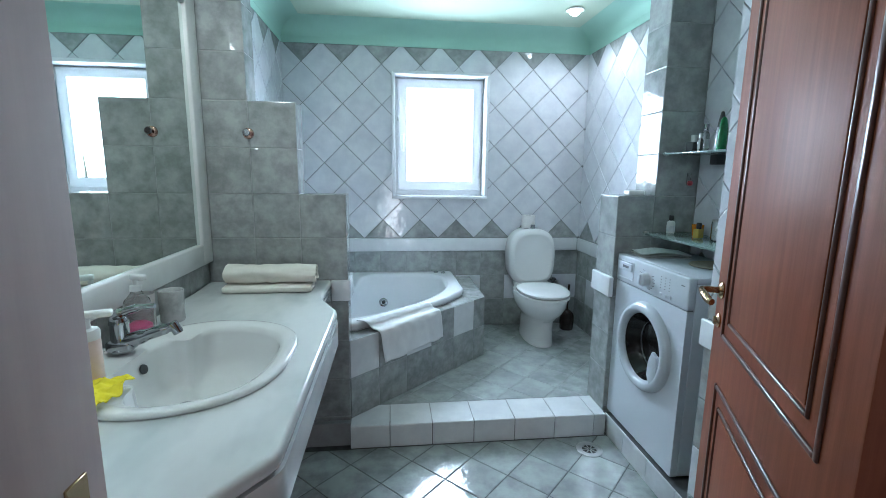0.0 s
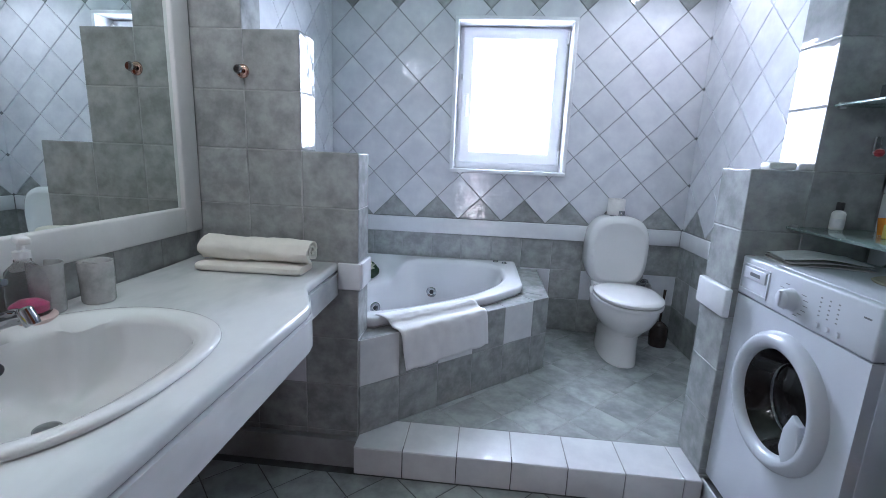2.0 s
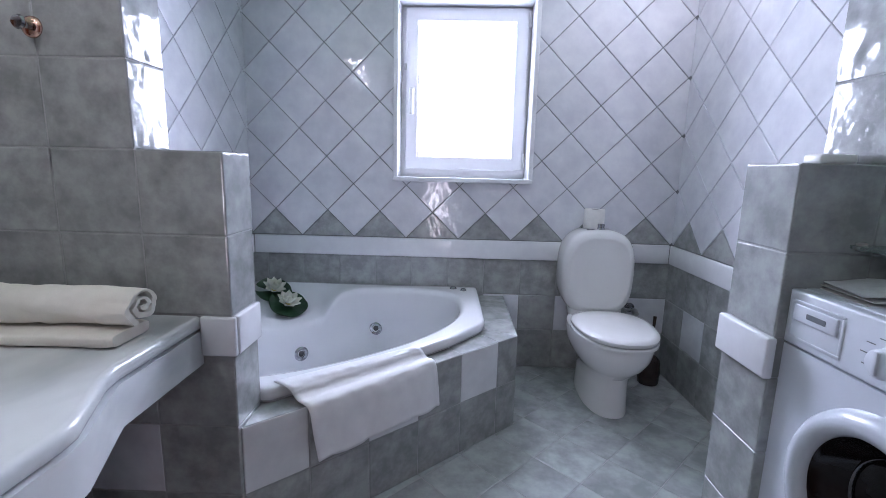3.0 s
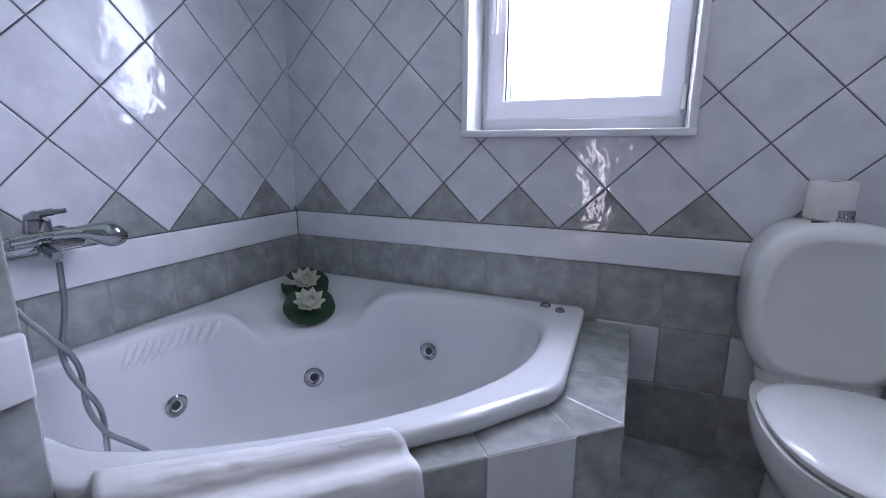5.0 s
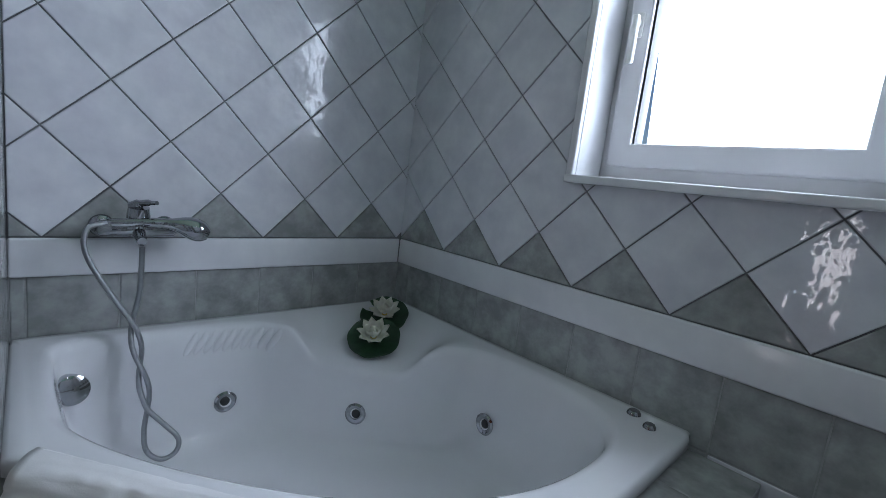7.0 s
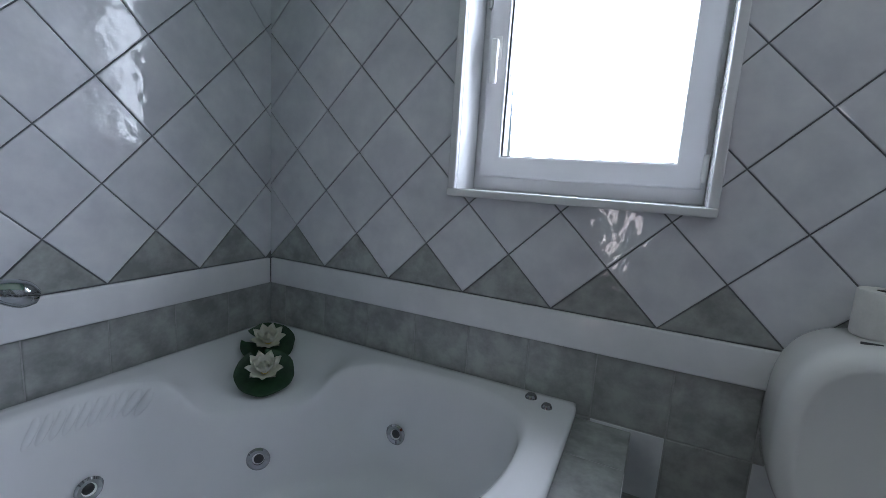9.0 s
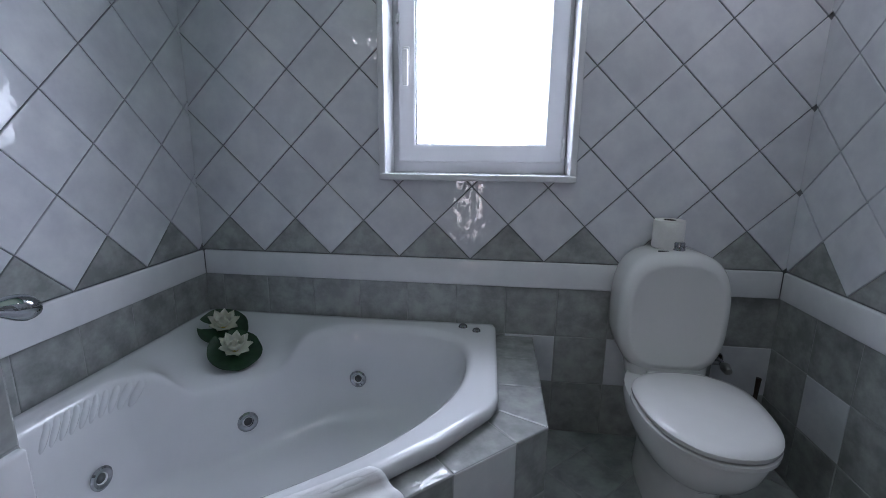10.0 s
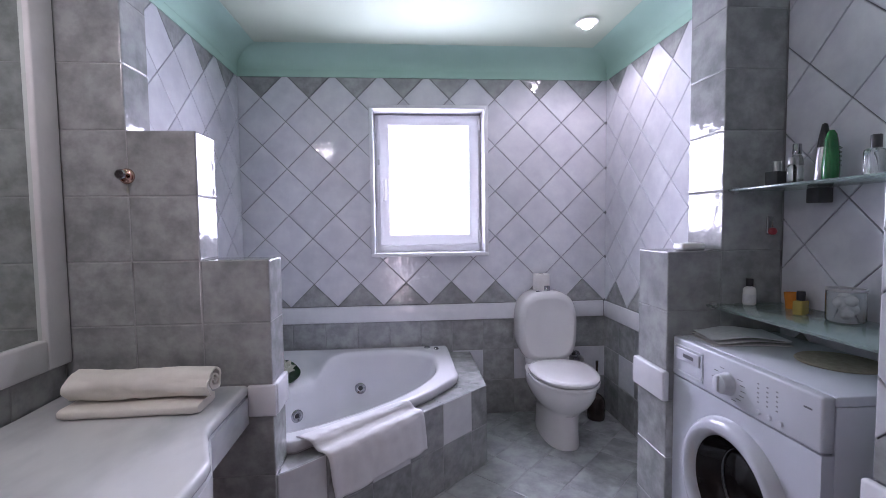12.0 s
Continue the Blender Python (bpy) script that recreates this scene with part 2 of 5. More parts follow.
def add_lathe(bm, profile, n=32, m=None):
    """profile: (radius, z) from bottom to top; radius 0 closes the end."""
    rings = []
    for r, z in profile:
        if r < 1e-6:
            rings.append([bm.verts.new((0, 0, z))])
        else:
            rings.append([bm.verts.new((r * math.cos(2 * math.pi * k / n), r * math.sin(2 * math.pi * k / n), z)) for k in range(n)])
    skin(bm, rings, True)
    if m is not None:
        bmesh.ops.transform(bm, matrix=m, verts=[v for g in rings for v in g])
    return bm


def skin(bm, rings, closed=True):
    for a, b in zip(rings, rings[1:]):
        n = max(len(a), len(b))
        for k in range(n if closed else n - 1):
            j = (k + 1) % n
            q = [a[k % len(a)], a[j % len(a)], b[j % len(b)], b[k % len(b)]]
            u = []
            for v in q:
                if v not in u:
                    u.append(v)
            if len(u) > 2:
                try:
                    bm.faces.new(u)
                except ValueError:
                    pass


def lathe(profile, n=32, m=None):
    return add_lathe(bmesh.new(), profile, n, m)


def add_tube(bm, points, radius, n=12, caps=True):
    pts = [Vector(p) for p in points]
    rad = radius if isinstance(radius, (list, tuple)) else [radius] * len(pts)
    rings, side = [], None
    for i, p in enumerate(pts):
        t = (pts[min(i + 1, len(pts) - 1)] - pts[max(i - 1, 0)]).normalized()
        if side is None:
            side = t.orthogonal().normalized()
        side = (side - t * side.dot(t)).normalized()
        up = t.cross(side)
        rings.append([bm.verts.new(p + rad[i] * (math.cos(a) * side + math.sin(a) * up)) for a in [2 * math.pi * k / n for k in range(n)]])
    skin(bm, rings, True)
    if caps:
        bm.faces.new(rings[0][::-1])
        bm.faces.new(rings[-1])
    return bm


def tube(points, radius, n=12, caps=True):
    return add_tube(bmesh.new(), points, radius, n, caps)


def spline(ctrl, per=8):
    """Catmull-Rom through the points."""
    p = [Vector(c) for c in ctrl]
    p = [2 * p[0] - p[1]] + p + [2 * p[-1] - p[-2]]
    out = []
    for i in range(1, len(p) - 2):
        for k in range(per):
            t = k / per
            out.append(0.5 * (2 * p[i] + (p[i + 1] - p[i - 1]) * t + (2 * p[i - 1] - 5 * p[i] + 4 * p[i + 1] - p[i + 2]) * t * t
                              + (3 * p[i] - p[i - 1] - 3 * p[i + 1] + p[i + 2]) * t ** 3))
    return out + [p[-2]]


def prism(poly, z0, z1, bevel=0.0, seg=2, m=None):
    bm = bmesh.new()
    a = [bm.verts.new((x, y, z0)) for x, y in poly]
    b = [bm.verts.new((x, y, z1)) for x, y in poly]
    bm.faces.new(a[::-1])
    bm.faces.new(b)
    for k in range(len(a)):
        j = (k + 1) % len(a)
        bm.faces.new((a[k], a[j], b[j], b[k]))
    if bevel:
        es = [e for e in bm.edges if e.verts[0].co.z == e.verts[1].co.z]
        bmesh.ops.bevel(bm, geom=es, offset=bevel, segments=seg, affect="EDGES", profile=0.5)
    if m is not None:
        bmesh.ops.transform(bm, matrix=m, verts=bm.verts[:])
    return bm


# ---- tiles ----
TILE_H, GAP = 0.006, 0.0036
tile_cache = {}


def clip(poly, u0, v0, u1, v1):
    for axis, lim, sign in ((0, u0, 1), (0, u1, -1), (1, v0, 1), (1, v1, -1)):
        out = []
        for k in range(len(poly)):
            a, b = poly[k - 1], poly[k]
            da, db = sign * (a[axis] - lim), sign * (b[axis] - lim)
            if (da < 0) != (db < 0):
                t = da / (da - db)
                out.append((a[0] + t * (b[0] - a[0]), a[1] + t * (b[1] - a[1])))
            if db >= 0:
                out.append(b)
        poly = out
        if len(poly) < 3:
            return []
    clean = []
    for p in poly:
        if not clean or math.dist(p, clean[-1]) > 1e-4:
            clean.append(p)
    if len(clean) > 1 and math.dist(clean[0], clean[-1]) < 1e-4:
        clean.pop()
    return clean


def inset(poly, d):
    n, out = len(poly), []
    for k in range(n):
        p, a, b = Vector(poly[k]), Vector(poly[k - 1]), Vector(poly[(k + 1) % n])
        e1, e2 = (p - a).normalized(), (b - p).normalized()
        n1, n2 = Vector((-e1.y, e1.x)), Vector((-e2.y, e2.x))
        c = 1 + n1.dot(n2)
        if c < 0.15:
            return None
        out.append(p + (n1 + n2) * (d / c))
    return out


def area(poly):
    return 0.5 * sum(poly[k - 1][0] * poly[k][1] - poly[k][0] * poly[k - 1][1] for k in range(len(poly)))


def tile(parent, name, m, poly, material, gap=GAP, height=TILE_H):
    """One tile with a softly rounded face on the plane of m: u, v along it, n out of it."""
    if len(poly) < 3 or area(poly) < 3e-4:
        return None
    c = (sum(p[0] for p in poly) / len(poly), sum(p[1] for p in poly) / len(poly))
    local = [(p[0] - c[0], p[1] - c[1]) for p in poly]
    key = (material.name, height, gap, tuple((round(a, 4), round(b, 4)) for a, b in local))
    me = tile_cache.get(key)
    if me is None:
        base = inset(local, gap / 2)
        mid = inset(local, gap / 2 + 0.0010)
        top = inset(local, gap / 2 + 0.0032)
        if base is None or mid is None or top is None or area(top) < 1e-4:
            return None
        n = len(base)
        vs = [(p[0], p[1], 0) for p in base] + [(p[0], p[1], height - 0.0018) for p in base] + [(p[0], p[1], height - 0.0006) for p in mid] + [(p[0], p[1], height) for p in top]
        fs = [tuple(range(3 * n, 4 * n))]
        for r in (0, n, 2 * n):
            fs += [(r + k, r + (k + 1) % n, r + n + (k + 1) % n, r + n + k) for k in range(n)]
        me = bpy.data.meshes.new(name)
        me.from_pydata(vs, [], fs)
        me.materials.append(material)
        tile_cache[key] = me
    ob = new(name, me)
    ob.parent = parent
    ob.matrix_basis = m @ Matrix.Translation((c[0], c[1], 0))
    return ob


def plane(origin, u, v):
    u, v = Vector(u), Vector(v)
    n = u.cross(v)
    m = Matrix((u, v, n)).transposed().to_4x4()
    m.translation = Vector(origin) - n * TILE_H
    return m


D = 0.286


def within(p, poly):
    return all((poly[k][0] - poly[k - 1][0]) * (p[1] - poly[k - 1][1]) - (poly[k][1] - poly[k - 1][1]) * (p[0] - poly[k - 1][0]) > 1e-5 for k in range(len(poly)))


def notch(poly, cu, cv, su, sv):
    """The tile with one corner of the opening cut out of it."""
    def cut_away(p):
        return su * (p[0] - cu) > 0 and sv * (p[1] - cv) > 0
    fine = [(a[0] + (b[0] - a[0]) * i / 200, a[1] + (b[1] - a[1]) * i / 200) for a, b in zip(poly, poly[1:] + poly[:1]) for i in range(200)]
    first = next(i for i in range(len(fine)) if cut_away(fine[i - 1]) and not cut_away(fine[i]))
    kept = [p for p in fine[first:] + fine[:first] if not cut_away(p)]
    corners = [p for p in kept[1:-1] if any(math.dist(p, q) < 1e-7 for q in poly)]
    return [kept[0]] + corners + [kept[-1], (cu, cv)]


def minus(poly, hole):
    """The pieces of a tile that a rectangular opening leaves."""
    if not hole:
        return [poly]
    a0, b0, a1, b1 = hole
    us, vs = [p[0] for p in poly], [p[1] for p in poly]
    if max(us) <= a0 or min(us) >= a1 or max(vs) <= b0 or min(vs) >= b1:
        return [poly]
    big = 99
    for cu, cv, su, sv in ((a0, b0, 1, 1), (a1, b0, -1, 1), (a0, b1, 1, -1), (a1, b1, -1, -1)):
        if within((cu, cv), poly):
            return [notch(poly, cu, cv, su, sv)]
    return [q for q in (clip(poly, -big, -big, a0, big), clip(poly, a1, -big, big, big), clip(poly, a0, -big, a1, b0), clip(poly, a0, b1, a1, big)) if q]


def diamonds(parent, m, u0, v0, u1, v1, uo, vo, pick, hole=None, name="tile"):
    """Tiles set on their corners; (uo, vo): the centre of one; pick(row) gives the material by half rows from vo."""
    h = D / 2
    for j in range(int((v0 - vo) / h) - 2, int((v1 - vo) / h) + 3):
        for k in range(int((u0 - uo) / D) - 2, int((u1 - uo) / D) + 3):
            cu, cv = uo + k * D + (j % 2) * h, vo + j * h
            q = clip([(cu - h, cv), (cu, cv - h), (cu + h, cv), (cu, cv + h)], u0, v0, u1, v1)
            if q:
                for piece in minus(q, hole):
                    tile(parent, name, m, piece, pick(j))


def squares(parent, m, us, vs, pick, hole=None, name="tile"):
    for j in range(len(vs) - 1):
        for k in range(len(us) - 1):
            q = [(us[k], vs[j]), (us[k + 1], vs[j]), (us[k + 1], vs[j + 1]), (us[k], vs[j + 1])]
            for piece in minus(q, hole):
                tile(parent, name, m, piece, pick(k, j), 0.0034)


def steps(a, b, size, start=None):
    """Joints from a to b, size apart, one of them at start."""
    s = a if start is None else start
    out = {round(a, 4), round(b, 4)}
    k = math.ceil((a - s) / size)
    while s + k * size < b:
        if s + k * size - a > 0.012 and b - (s + k * size) > 0.012:
            out.add(round(s + k * size, 4))
        k += 1
    return sorted(out)


def wall(name, boxes, material, label):
    bm = bmesh.new()
    for lo, hi in boxes:
        add_box(bm, lo, hi)
    return tagged(mesh_ob(name, bm, material), label, "wall", kind="structure")


# ---- structure ----
EAST, TOP, CEIL = 2.286, 2.255, 2.40
NIB = -2.045  # the end of the wall between machine and door
T = TILE_H
TB = 0.0018  # depth of the joints between square tiles
WIN = (0.800, 1.172, 1.494, 2.068)  # the opening: x0, z0, x1, z1
wall_north = wall("wall_north", [((-0.3, T, -0.1), (WIN[0], 0.30, 2.6)), ((WIN[2], T, -0.1), (2.75, 0.30, 2.6)),
                                 ((WIN[0], T, -0.1), (WIN[2], 0.30, WIN[1])), ((WIN[0], T, WIN[3]), (WIN[2], 0.30, 2.6))],
                  M_GROUT, "white and grey tiled wall with diamond pattern and a window")
wall_west = wall("wall_west", [((-0.3, -1.30, -0.1), (-T, T, 2.6))], M_GROUT, "white diamond-tiled wall beside the corner bath")
wall_west_basin = wall("wall_west_basin", [((-0.3, -3.24, -0.1), (-0.06 - TB, -1.30, 2.6))], M_GROUT_LIGHT, "wall behind the washbasin counter with a tiled splashback")
wall_east = wall("wall_east", [((EAST + T, NIB - 0.01, -0.1), (2.75, T, 2.6))], M_GROUT, "white diamond-tiled wall beside the toilet and washing machine")
wall_nib = wall("wall_nib", [((1.91 + T, -3.04, -0.1), (2.75, NIB - T, 2.6))], M_GROUT, "projecting tiled wall with white band beside the door")
wall_south = wall("wall_south", [((-0.3, -3.24, -0.1), (0.40, -3.04, 2.6)), ((1.54, -3.24, -0.1), (2.75, -3.04, 2.6)), ((0.40, -3.24, 2.10), (1.54, -3.04, 2.6))],
                  M_WALL, "plain painted wall with the door opening")
wall_hall = wall("wall_hall", [((-0.9, -5.6, -0.1), (-0.8, -3.24, 2.6)), ((2.75, -5.6, -0.1), (2.85, -3.24, 2.6)), ((-0.9, -5.7, -0.1), (2.85, -5.6, 2.6)),
                               ((-0.9, -3.25, -0.1), (-0.3, -3.20, 2.6))], M_WALL, "plain off-white walls of the hall")
ceiling = tagged(mesh_ob("ceiling", box((-0.3, -3.24, CEIL), (2.75, 0.30, CEIL + 0.12)), M_CEIL), "smooth pale mint green painted ceiling", "ceiling", kind="structure")
ceiling_hall = tagged(mesh_ob("ceiling_hall", box((-0.9, -5.7, 2.6), (2.85, -3.24, 2.7)), M_WALL), "plain white hall ceiling", "ceiling", kind="structure")
floor_low = tagged(mesh_ob("floor", box((-0.3, -3.24, -0.10), (2.75, -1.40, -0.002)), M_GROUT_DARK), "grey stone-look tiled floor laid diagonally", "floor", kind="structure")
floor_high = tagged(mesh_ob("floor_raised", box((-0.05, -1.40, -0.10), (2.40, 0.05, 0.12 - 0.002)), M_GROUT_LIGHT), "raised grey tiled floor by bath and toilet", "floor", kind="structure")
floor_hall = tagged(mesh_ob("floor_hall", box((-0.9, -5.7, -0.10), (2.85, -3.24, -0.004)), M_JAMB), "plain beige hall floor", "floor", kind="structure")
step_ob = tagged(mesh_ob("step", box((0.5655, -1.437 + T, -0.05), (1.88, -1.235, 0.12 - T)), M_GROUT_DARK), "low step edged with white square tiles", "step", kind="structure")

# stepped half walls
LY0, LY1, RY0, RY1 = -1.37, -1.232, -1.39, -1.20
partition_left = wall("wall_partition_left", [((-0.06, LY0 + TB, 0), (0.565 - TB, LY1 - TB, 1.247 - TB)), ((-0.06, LY0 + TB, 1.2), (0.355 - TB, LY1 - TB, 1.652 - TB)),
                                              ((-0.06, LY0 + TB, 1.6), (0.15 - TB, LY1 - TB, CEIL))], M_GROUT_LIGHT, "stepped grey-tiled half wall between basin and bath")
partition_right = wall("wall_partition_right", [((1.88 + TB, RY0 + TB, 0), (EAST + 0.01, RY1 - TB, 1.25 - TB)), ((2.07 + TB, RY0 + TB, 1.2), (EAST + 0.01, RY1 - TB, CEIL))],
                       M_GROUT_LIGHT, "stepped grey-tiled half wall between toilet and washing machine")


def band(parent, lo, hi):
    part("painted_band", box(lo, hi), M_MINT, parent, "mint green painted band", smooth=False)


def grout_bed(parent, lo, hi):
    part("grout_bed", box(lo, hi), M_GROUT_LIGHT, parent, "pale grey grout", smooth=False)


grout_bed(wall_north, (0, 0.0018, 0.1), (EAST, T, 0.76))
grout_bed(wall_west, (-T, LY1, 0.1), (-0.0018, 0, 0.76))
grout_bed(wall_east, (EAST + 0.0018, NIB, 0.0), (EAST + T, 0, 0.76))
band(wall_north, (0, 0.0, TOP), (EAST, T, CEIL))
band(wall_west, (-T, LY1, TOP), (0.0, -0.0005, CEIL))
band(wall_east, (EAST, NIB, TOP), (EAST + T, -0.0005, CEIL))
band(wall_nib, (1.91, -3.04, TOP), (1.91 + T, NIB, CEIL))


def cove(name, m, length):
    """A hollow moulding between wall and ceiling, along local x; y out of the wall, z up from the ceiling down."""
    prof = [(0, 0), (0, -0.10)] + [(0.001 + 0.15 - 0.15 * math.cos(a), -0.10 + 0.0985 * math.sin(a)) for a in [math.pi / 2 * k / 12 for k in range(13)]] + [(0.152, 0)]
    bm = bmesh.new()
    rings = [[bm.verts.new((x, y, z)) for y, z in prof] for x in (0, length)]
    skin(bm, rings, True)
    bm.faces.new(rings[0])
    bm.faces.new(rings[1][::-1])
    bmesh.ops.transform(bm, matrix=m, verts=bm.verts[:])
    return tagged(mesh_ob(name, bm, M_MINT, True, 30), "mint green softly hollowed cove moulding under the ceiling", "moulding", kind="structure")


CZ = CEIL - 0.001
cove("trim_cove_north", pose(EAST, -0.0005, CZ, 0, 0, 180), EAST)
cove("trim_cove_west", pose(0.0005, 0, CZ, 0, 0, -90), -LY1)
cove("trim_cove_east", pose(EAST - 0.0005, -1.19, CZ, 0, 0, 90), 1.19)


def band_trim(name, lo, hi, bevel=0.006):
    tagged(mesh_ob(name, box(lo, hi, bevel, 3), M_TRIM, True), "glossy white band tiles running along the tiled wall", "tile band", kind="structure")


B0, B1 = 0.740, 0.843
band_trim("trim_band_north", (0.012, -0.014, B0), (EAST - 0.012, 0.004, B1))
band_trim("trim_band_west", (-0.004, LY1, B0), (0.014, -0.0145, B1))
band_trim("trim_band_east", (EAST - 0.014, RY1, B0), (EAST + 0.004, -0.0145, B1))
band_trim("trim_band_nib", (1.893, -3.03, B0), (1.914, NIB + 0.01, B1), 0.008)
# bands round the half walls
band_trim("trim_band_left_front", (0.487, LY0 - 0.012, B0), (0.577, LY0 + 0.004, B1))
band_trim("trim_band_left_end", (0.561, LY0 + 0.0045, B0), (0.579, LY1 - 0.002, B1))
band_trim("trim_band_right_end", (1.860, RY0 - 0.012, B0), (1.884, RY1 + 0.002, B1))

# ---- window ----
window = thing("window_1", "white plastic tilt window with a bright frosted pane", "window", kind="structure")
wx0, wz0, wx1, wz1 = WIN
for lo, hi in (((0.777, -0.016, wz0), (wx0 + 0.002, 0.004, wz1)), ((wx1 - 0.002, -0.016, wz0), (1.517, 0.004, wz1)),
               ((0.777, -0.016, wz1 - 0.002), (1.517, 0.004, 2.090)), ((0.777, -0.022, 1.150), (1.517, 0.004, wz0 + 0.002))):
    part("surround", box(lo, hi, 0.005, 3), M_TRIM, window, "white glazed edge strip")
RD = 0.150
for lo, hi in (((wx0 - 0.01, 0.004, wz0), (wx0 + 0.002, RD, wz1)), ((wx1 - 0.002, 0.004, wz0), (wx1 + 0.01, RD, wz1)),
               ((wx0, 0.004, wz1 - 0.002), (wx1, RD, wz1 + 0.01)), ((wx0, 0.004, wz0 - 0.01), (wx1, RD, wz0 + 0.002))):
    part("reveal", box(lo, hi, 0.001, 1), M_STEP_TILE, window, "white tiled reveal", smooth=False)


def ring_frame(parent, name, x0, z0, x1, z1, w, y0, y1, bevel, material, label=""):
    """Four mitred bars as one frame."""
    b = bevel
    prof = [(0, y1), (0, y0 + b), (0.3 * b, y0 + 0.3 * b), (b, y0), (w - b, y0), (w - 0.3 * b, y0 + 0.3 * b), (w, y0 + b), (w, y1)]
    bm = bmesh.new()
    rings = [[bm.verts.new((cx + sx * d, y, cz + sz * d)) for d, y in prof] for cx, cz, sx, sz in ((x0, z0, 1, 1), (x1, z0, -1, 1), (x1, z1, -1, -1), (x0, z1, 1, -1))]
    skin(bm, rings + rings[:1], True)
    return part(name, bm, material, parent, label, auto=50)


ring_frame(window, "frame", wx0 + 0.002, wz0 + 0.002, wx1 - 0.002, wz1 - 0.002, 0.045, RD - 0.012, 0.24, 0.004, M_PVC)
sash = ring_frame(window, "sash", 0.824, 1.216, 1.480, 2.060, 0.068, RD - 0.030, 0.20, 0.010, M_PVC)
ring_frame(sash, "glazing_bead", 0.880, 1.272, 1.426, 2.006, 0.012, RD - 0.022, 0.19, 0.005, M_PVC)
ring_frame(sash, "gasket", 0.889, 1.281, 1.419, 2.001, 0.006, RD - 0.008, 0.19, 0.001, M_DARK, "dark rubber gasket")
pane = part("pane", box((0.894, 0.168, 1.286), (1.414, 0.174, 1.996)), M_PANE, sash, "bright window glass", smooth=False)
pane.visible_shadow = False
part("handle", box((0.846, RD - 0.036, 1.585), (0.874, RD - 0.029, 1.655), 0.004, 2), M_WPLAST, sash, "white lever handle")
part("lever", box((0.849, RD - 0.066, 1.507), (0.871, RD - 0.048, 1.642), 0.006, 3), M_WPLAST, sash)
part("spindle", box((0.853, RD - 0.05, 1.615), (0.867, RD - 0.032, 1.635), 0.003, 2), M_WPLAST, sash)
part("latch_cap", box((0.818, RD - 0.034, 1.740), (0.832, RD - 0.008, 1.775), 0.003, 2), M_STEEL, window, "small metal catch")
for hz in (1.235, 1.965):
    part("hinge_cap", tube([(1.482, RD - 0.034, hz), (1.482, RD - 0.034, hz + 0.075)], 0.008, 10), M_WPLAST, window, "white hinge cap")

# ---- door ----
jamb = thing("door_frame", "beige lacquered wooden door frame", "door frame", kind="structure")
for lo, hi in (((0.40, -3.26, 0), (0.473, -3.025, 2.04)), ((1.478, -3.26, 0), (1.54, -3.025, 2.04)), ((0.40, -3.26, 2.04), (1.54, -3.025, 2.10))):
    part("jamb", box(lo, hi, 0.004, 2), M_JAMB, jamb)
for lo, hi in (((0.34, -3.035, 0), (0.4405, -3.018, 2.17)), ((1.5005, -3.035, 0), (1.58, -3.018, 2.17)), ((0.4405, -3.035, 2.0995), (1.5005, -3.018, 2.17))):
    part("architrave", box(lo, hi, 0.004, 2), M_JAMB, jamb)
part("strike_plate", box((0.469, -3.085, 0.95), (0.4755, -3.055, 1.055), 0.001, 1), M_BRASS, jamb, "dull brass strike plate")

door = thing("door_1", "open varnished reddish-brown panelled wooden door with brass handle", "door", kind="structure")
DW, DT, DH = 0.845, 0.042, 2.03
# local x from hinge to free edge, y: face seen from the doorway at +DT
part("leaf", box((0, 0, 0.01), (DW, DT, DH), 0.003, 2), M_WOOD, door)


def panel(x0, z0, x1, z1):
    # raised bars; their darker wood puts the grooves' shade into colour
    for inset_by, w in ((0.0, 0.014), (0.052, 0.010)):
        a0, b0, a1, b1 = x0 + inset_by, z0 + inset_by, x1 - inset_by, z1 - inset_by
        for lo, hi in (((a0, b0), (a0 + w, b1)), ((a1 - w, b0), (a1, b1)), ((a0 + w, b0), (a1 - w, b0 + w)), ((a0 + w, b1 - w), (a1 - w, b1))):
            part("moulding", box((lo[0], DT - 0.003, lo[1]), (hi[0], DT + 0.006, hi[1]), 0.0045, 3), M_WOOD_GROOVE_SHADE, door, "raised moulding bar coloured dark for the groove's shade")
    part("panel", box((x0 + 0.07, DT - 0.003, z0 + 0.07), (x1 - 0.07, DT + 0.004, z1 - 0.07), 0.003, 2), M_WOOD, door)


panel(0.105, 0.88, DW - 0.105, 1.93)
panel(0.105, 0.12, DW - 0.105, 0.735)
part("edge_seal", box((DW, 0.004, 0.02), (DW + 0.003, 0.012, DH - 0.01)), M_WPLAST, door, "pale sealing strip", smooth=False)
hx = DW - 0.055
part("rosette", lathe([(0, 0), (0.026, 0), (0.027, 0.004), (0.02, 0.010), (0, 0.011)], 24, pose(hx, DT, 1.01, -90, 0, 0)), M_BRASS, door, "brass rosette")
part("lever_handle", tube(spline([(hx, DT + 0.008, 1.01), (hx, DT + 0.045, 1.01), (hx - 0.012, DT + 0.058, 1.01), (hx - 0.05, DT + 0.060, 1.008), (hx - 0.10, DT + 0.056, 1.0), (hx - 0.115, DT + 0.05, 0.998)], 6),
                                  [0.010] * 12 + [0.009] * 6 + [0.011] * 6 + [0.010] * 6 + [0.007], 12), M_BRASS, door, "curved brass lever")
part("lock_plate", lathe([(0, 0), (0.022, 0), (0.022, 0.004), (0.014, 0.009), (0.012, 0.016), (0, 0.017)], 24, pose(hx, DT, 0.915, -90, 0, 0)), M_BRASS, door, "brass lock rosette")
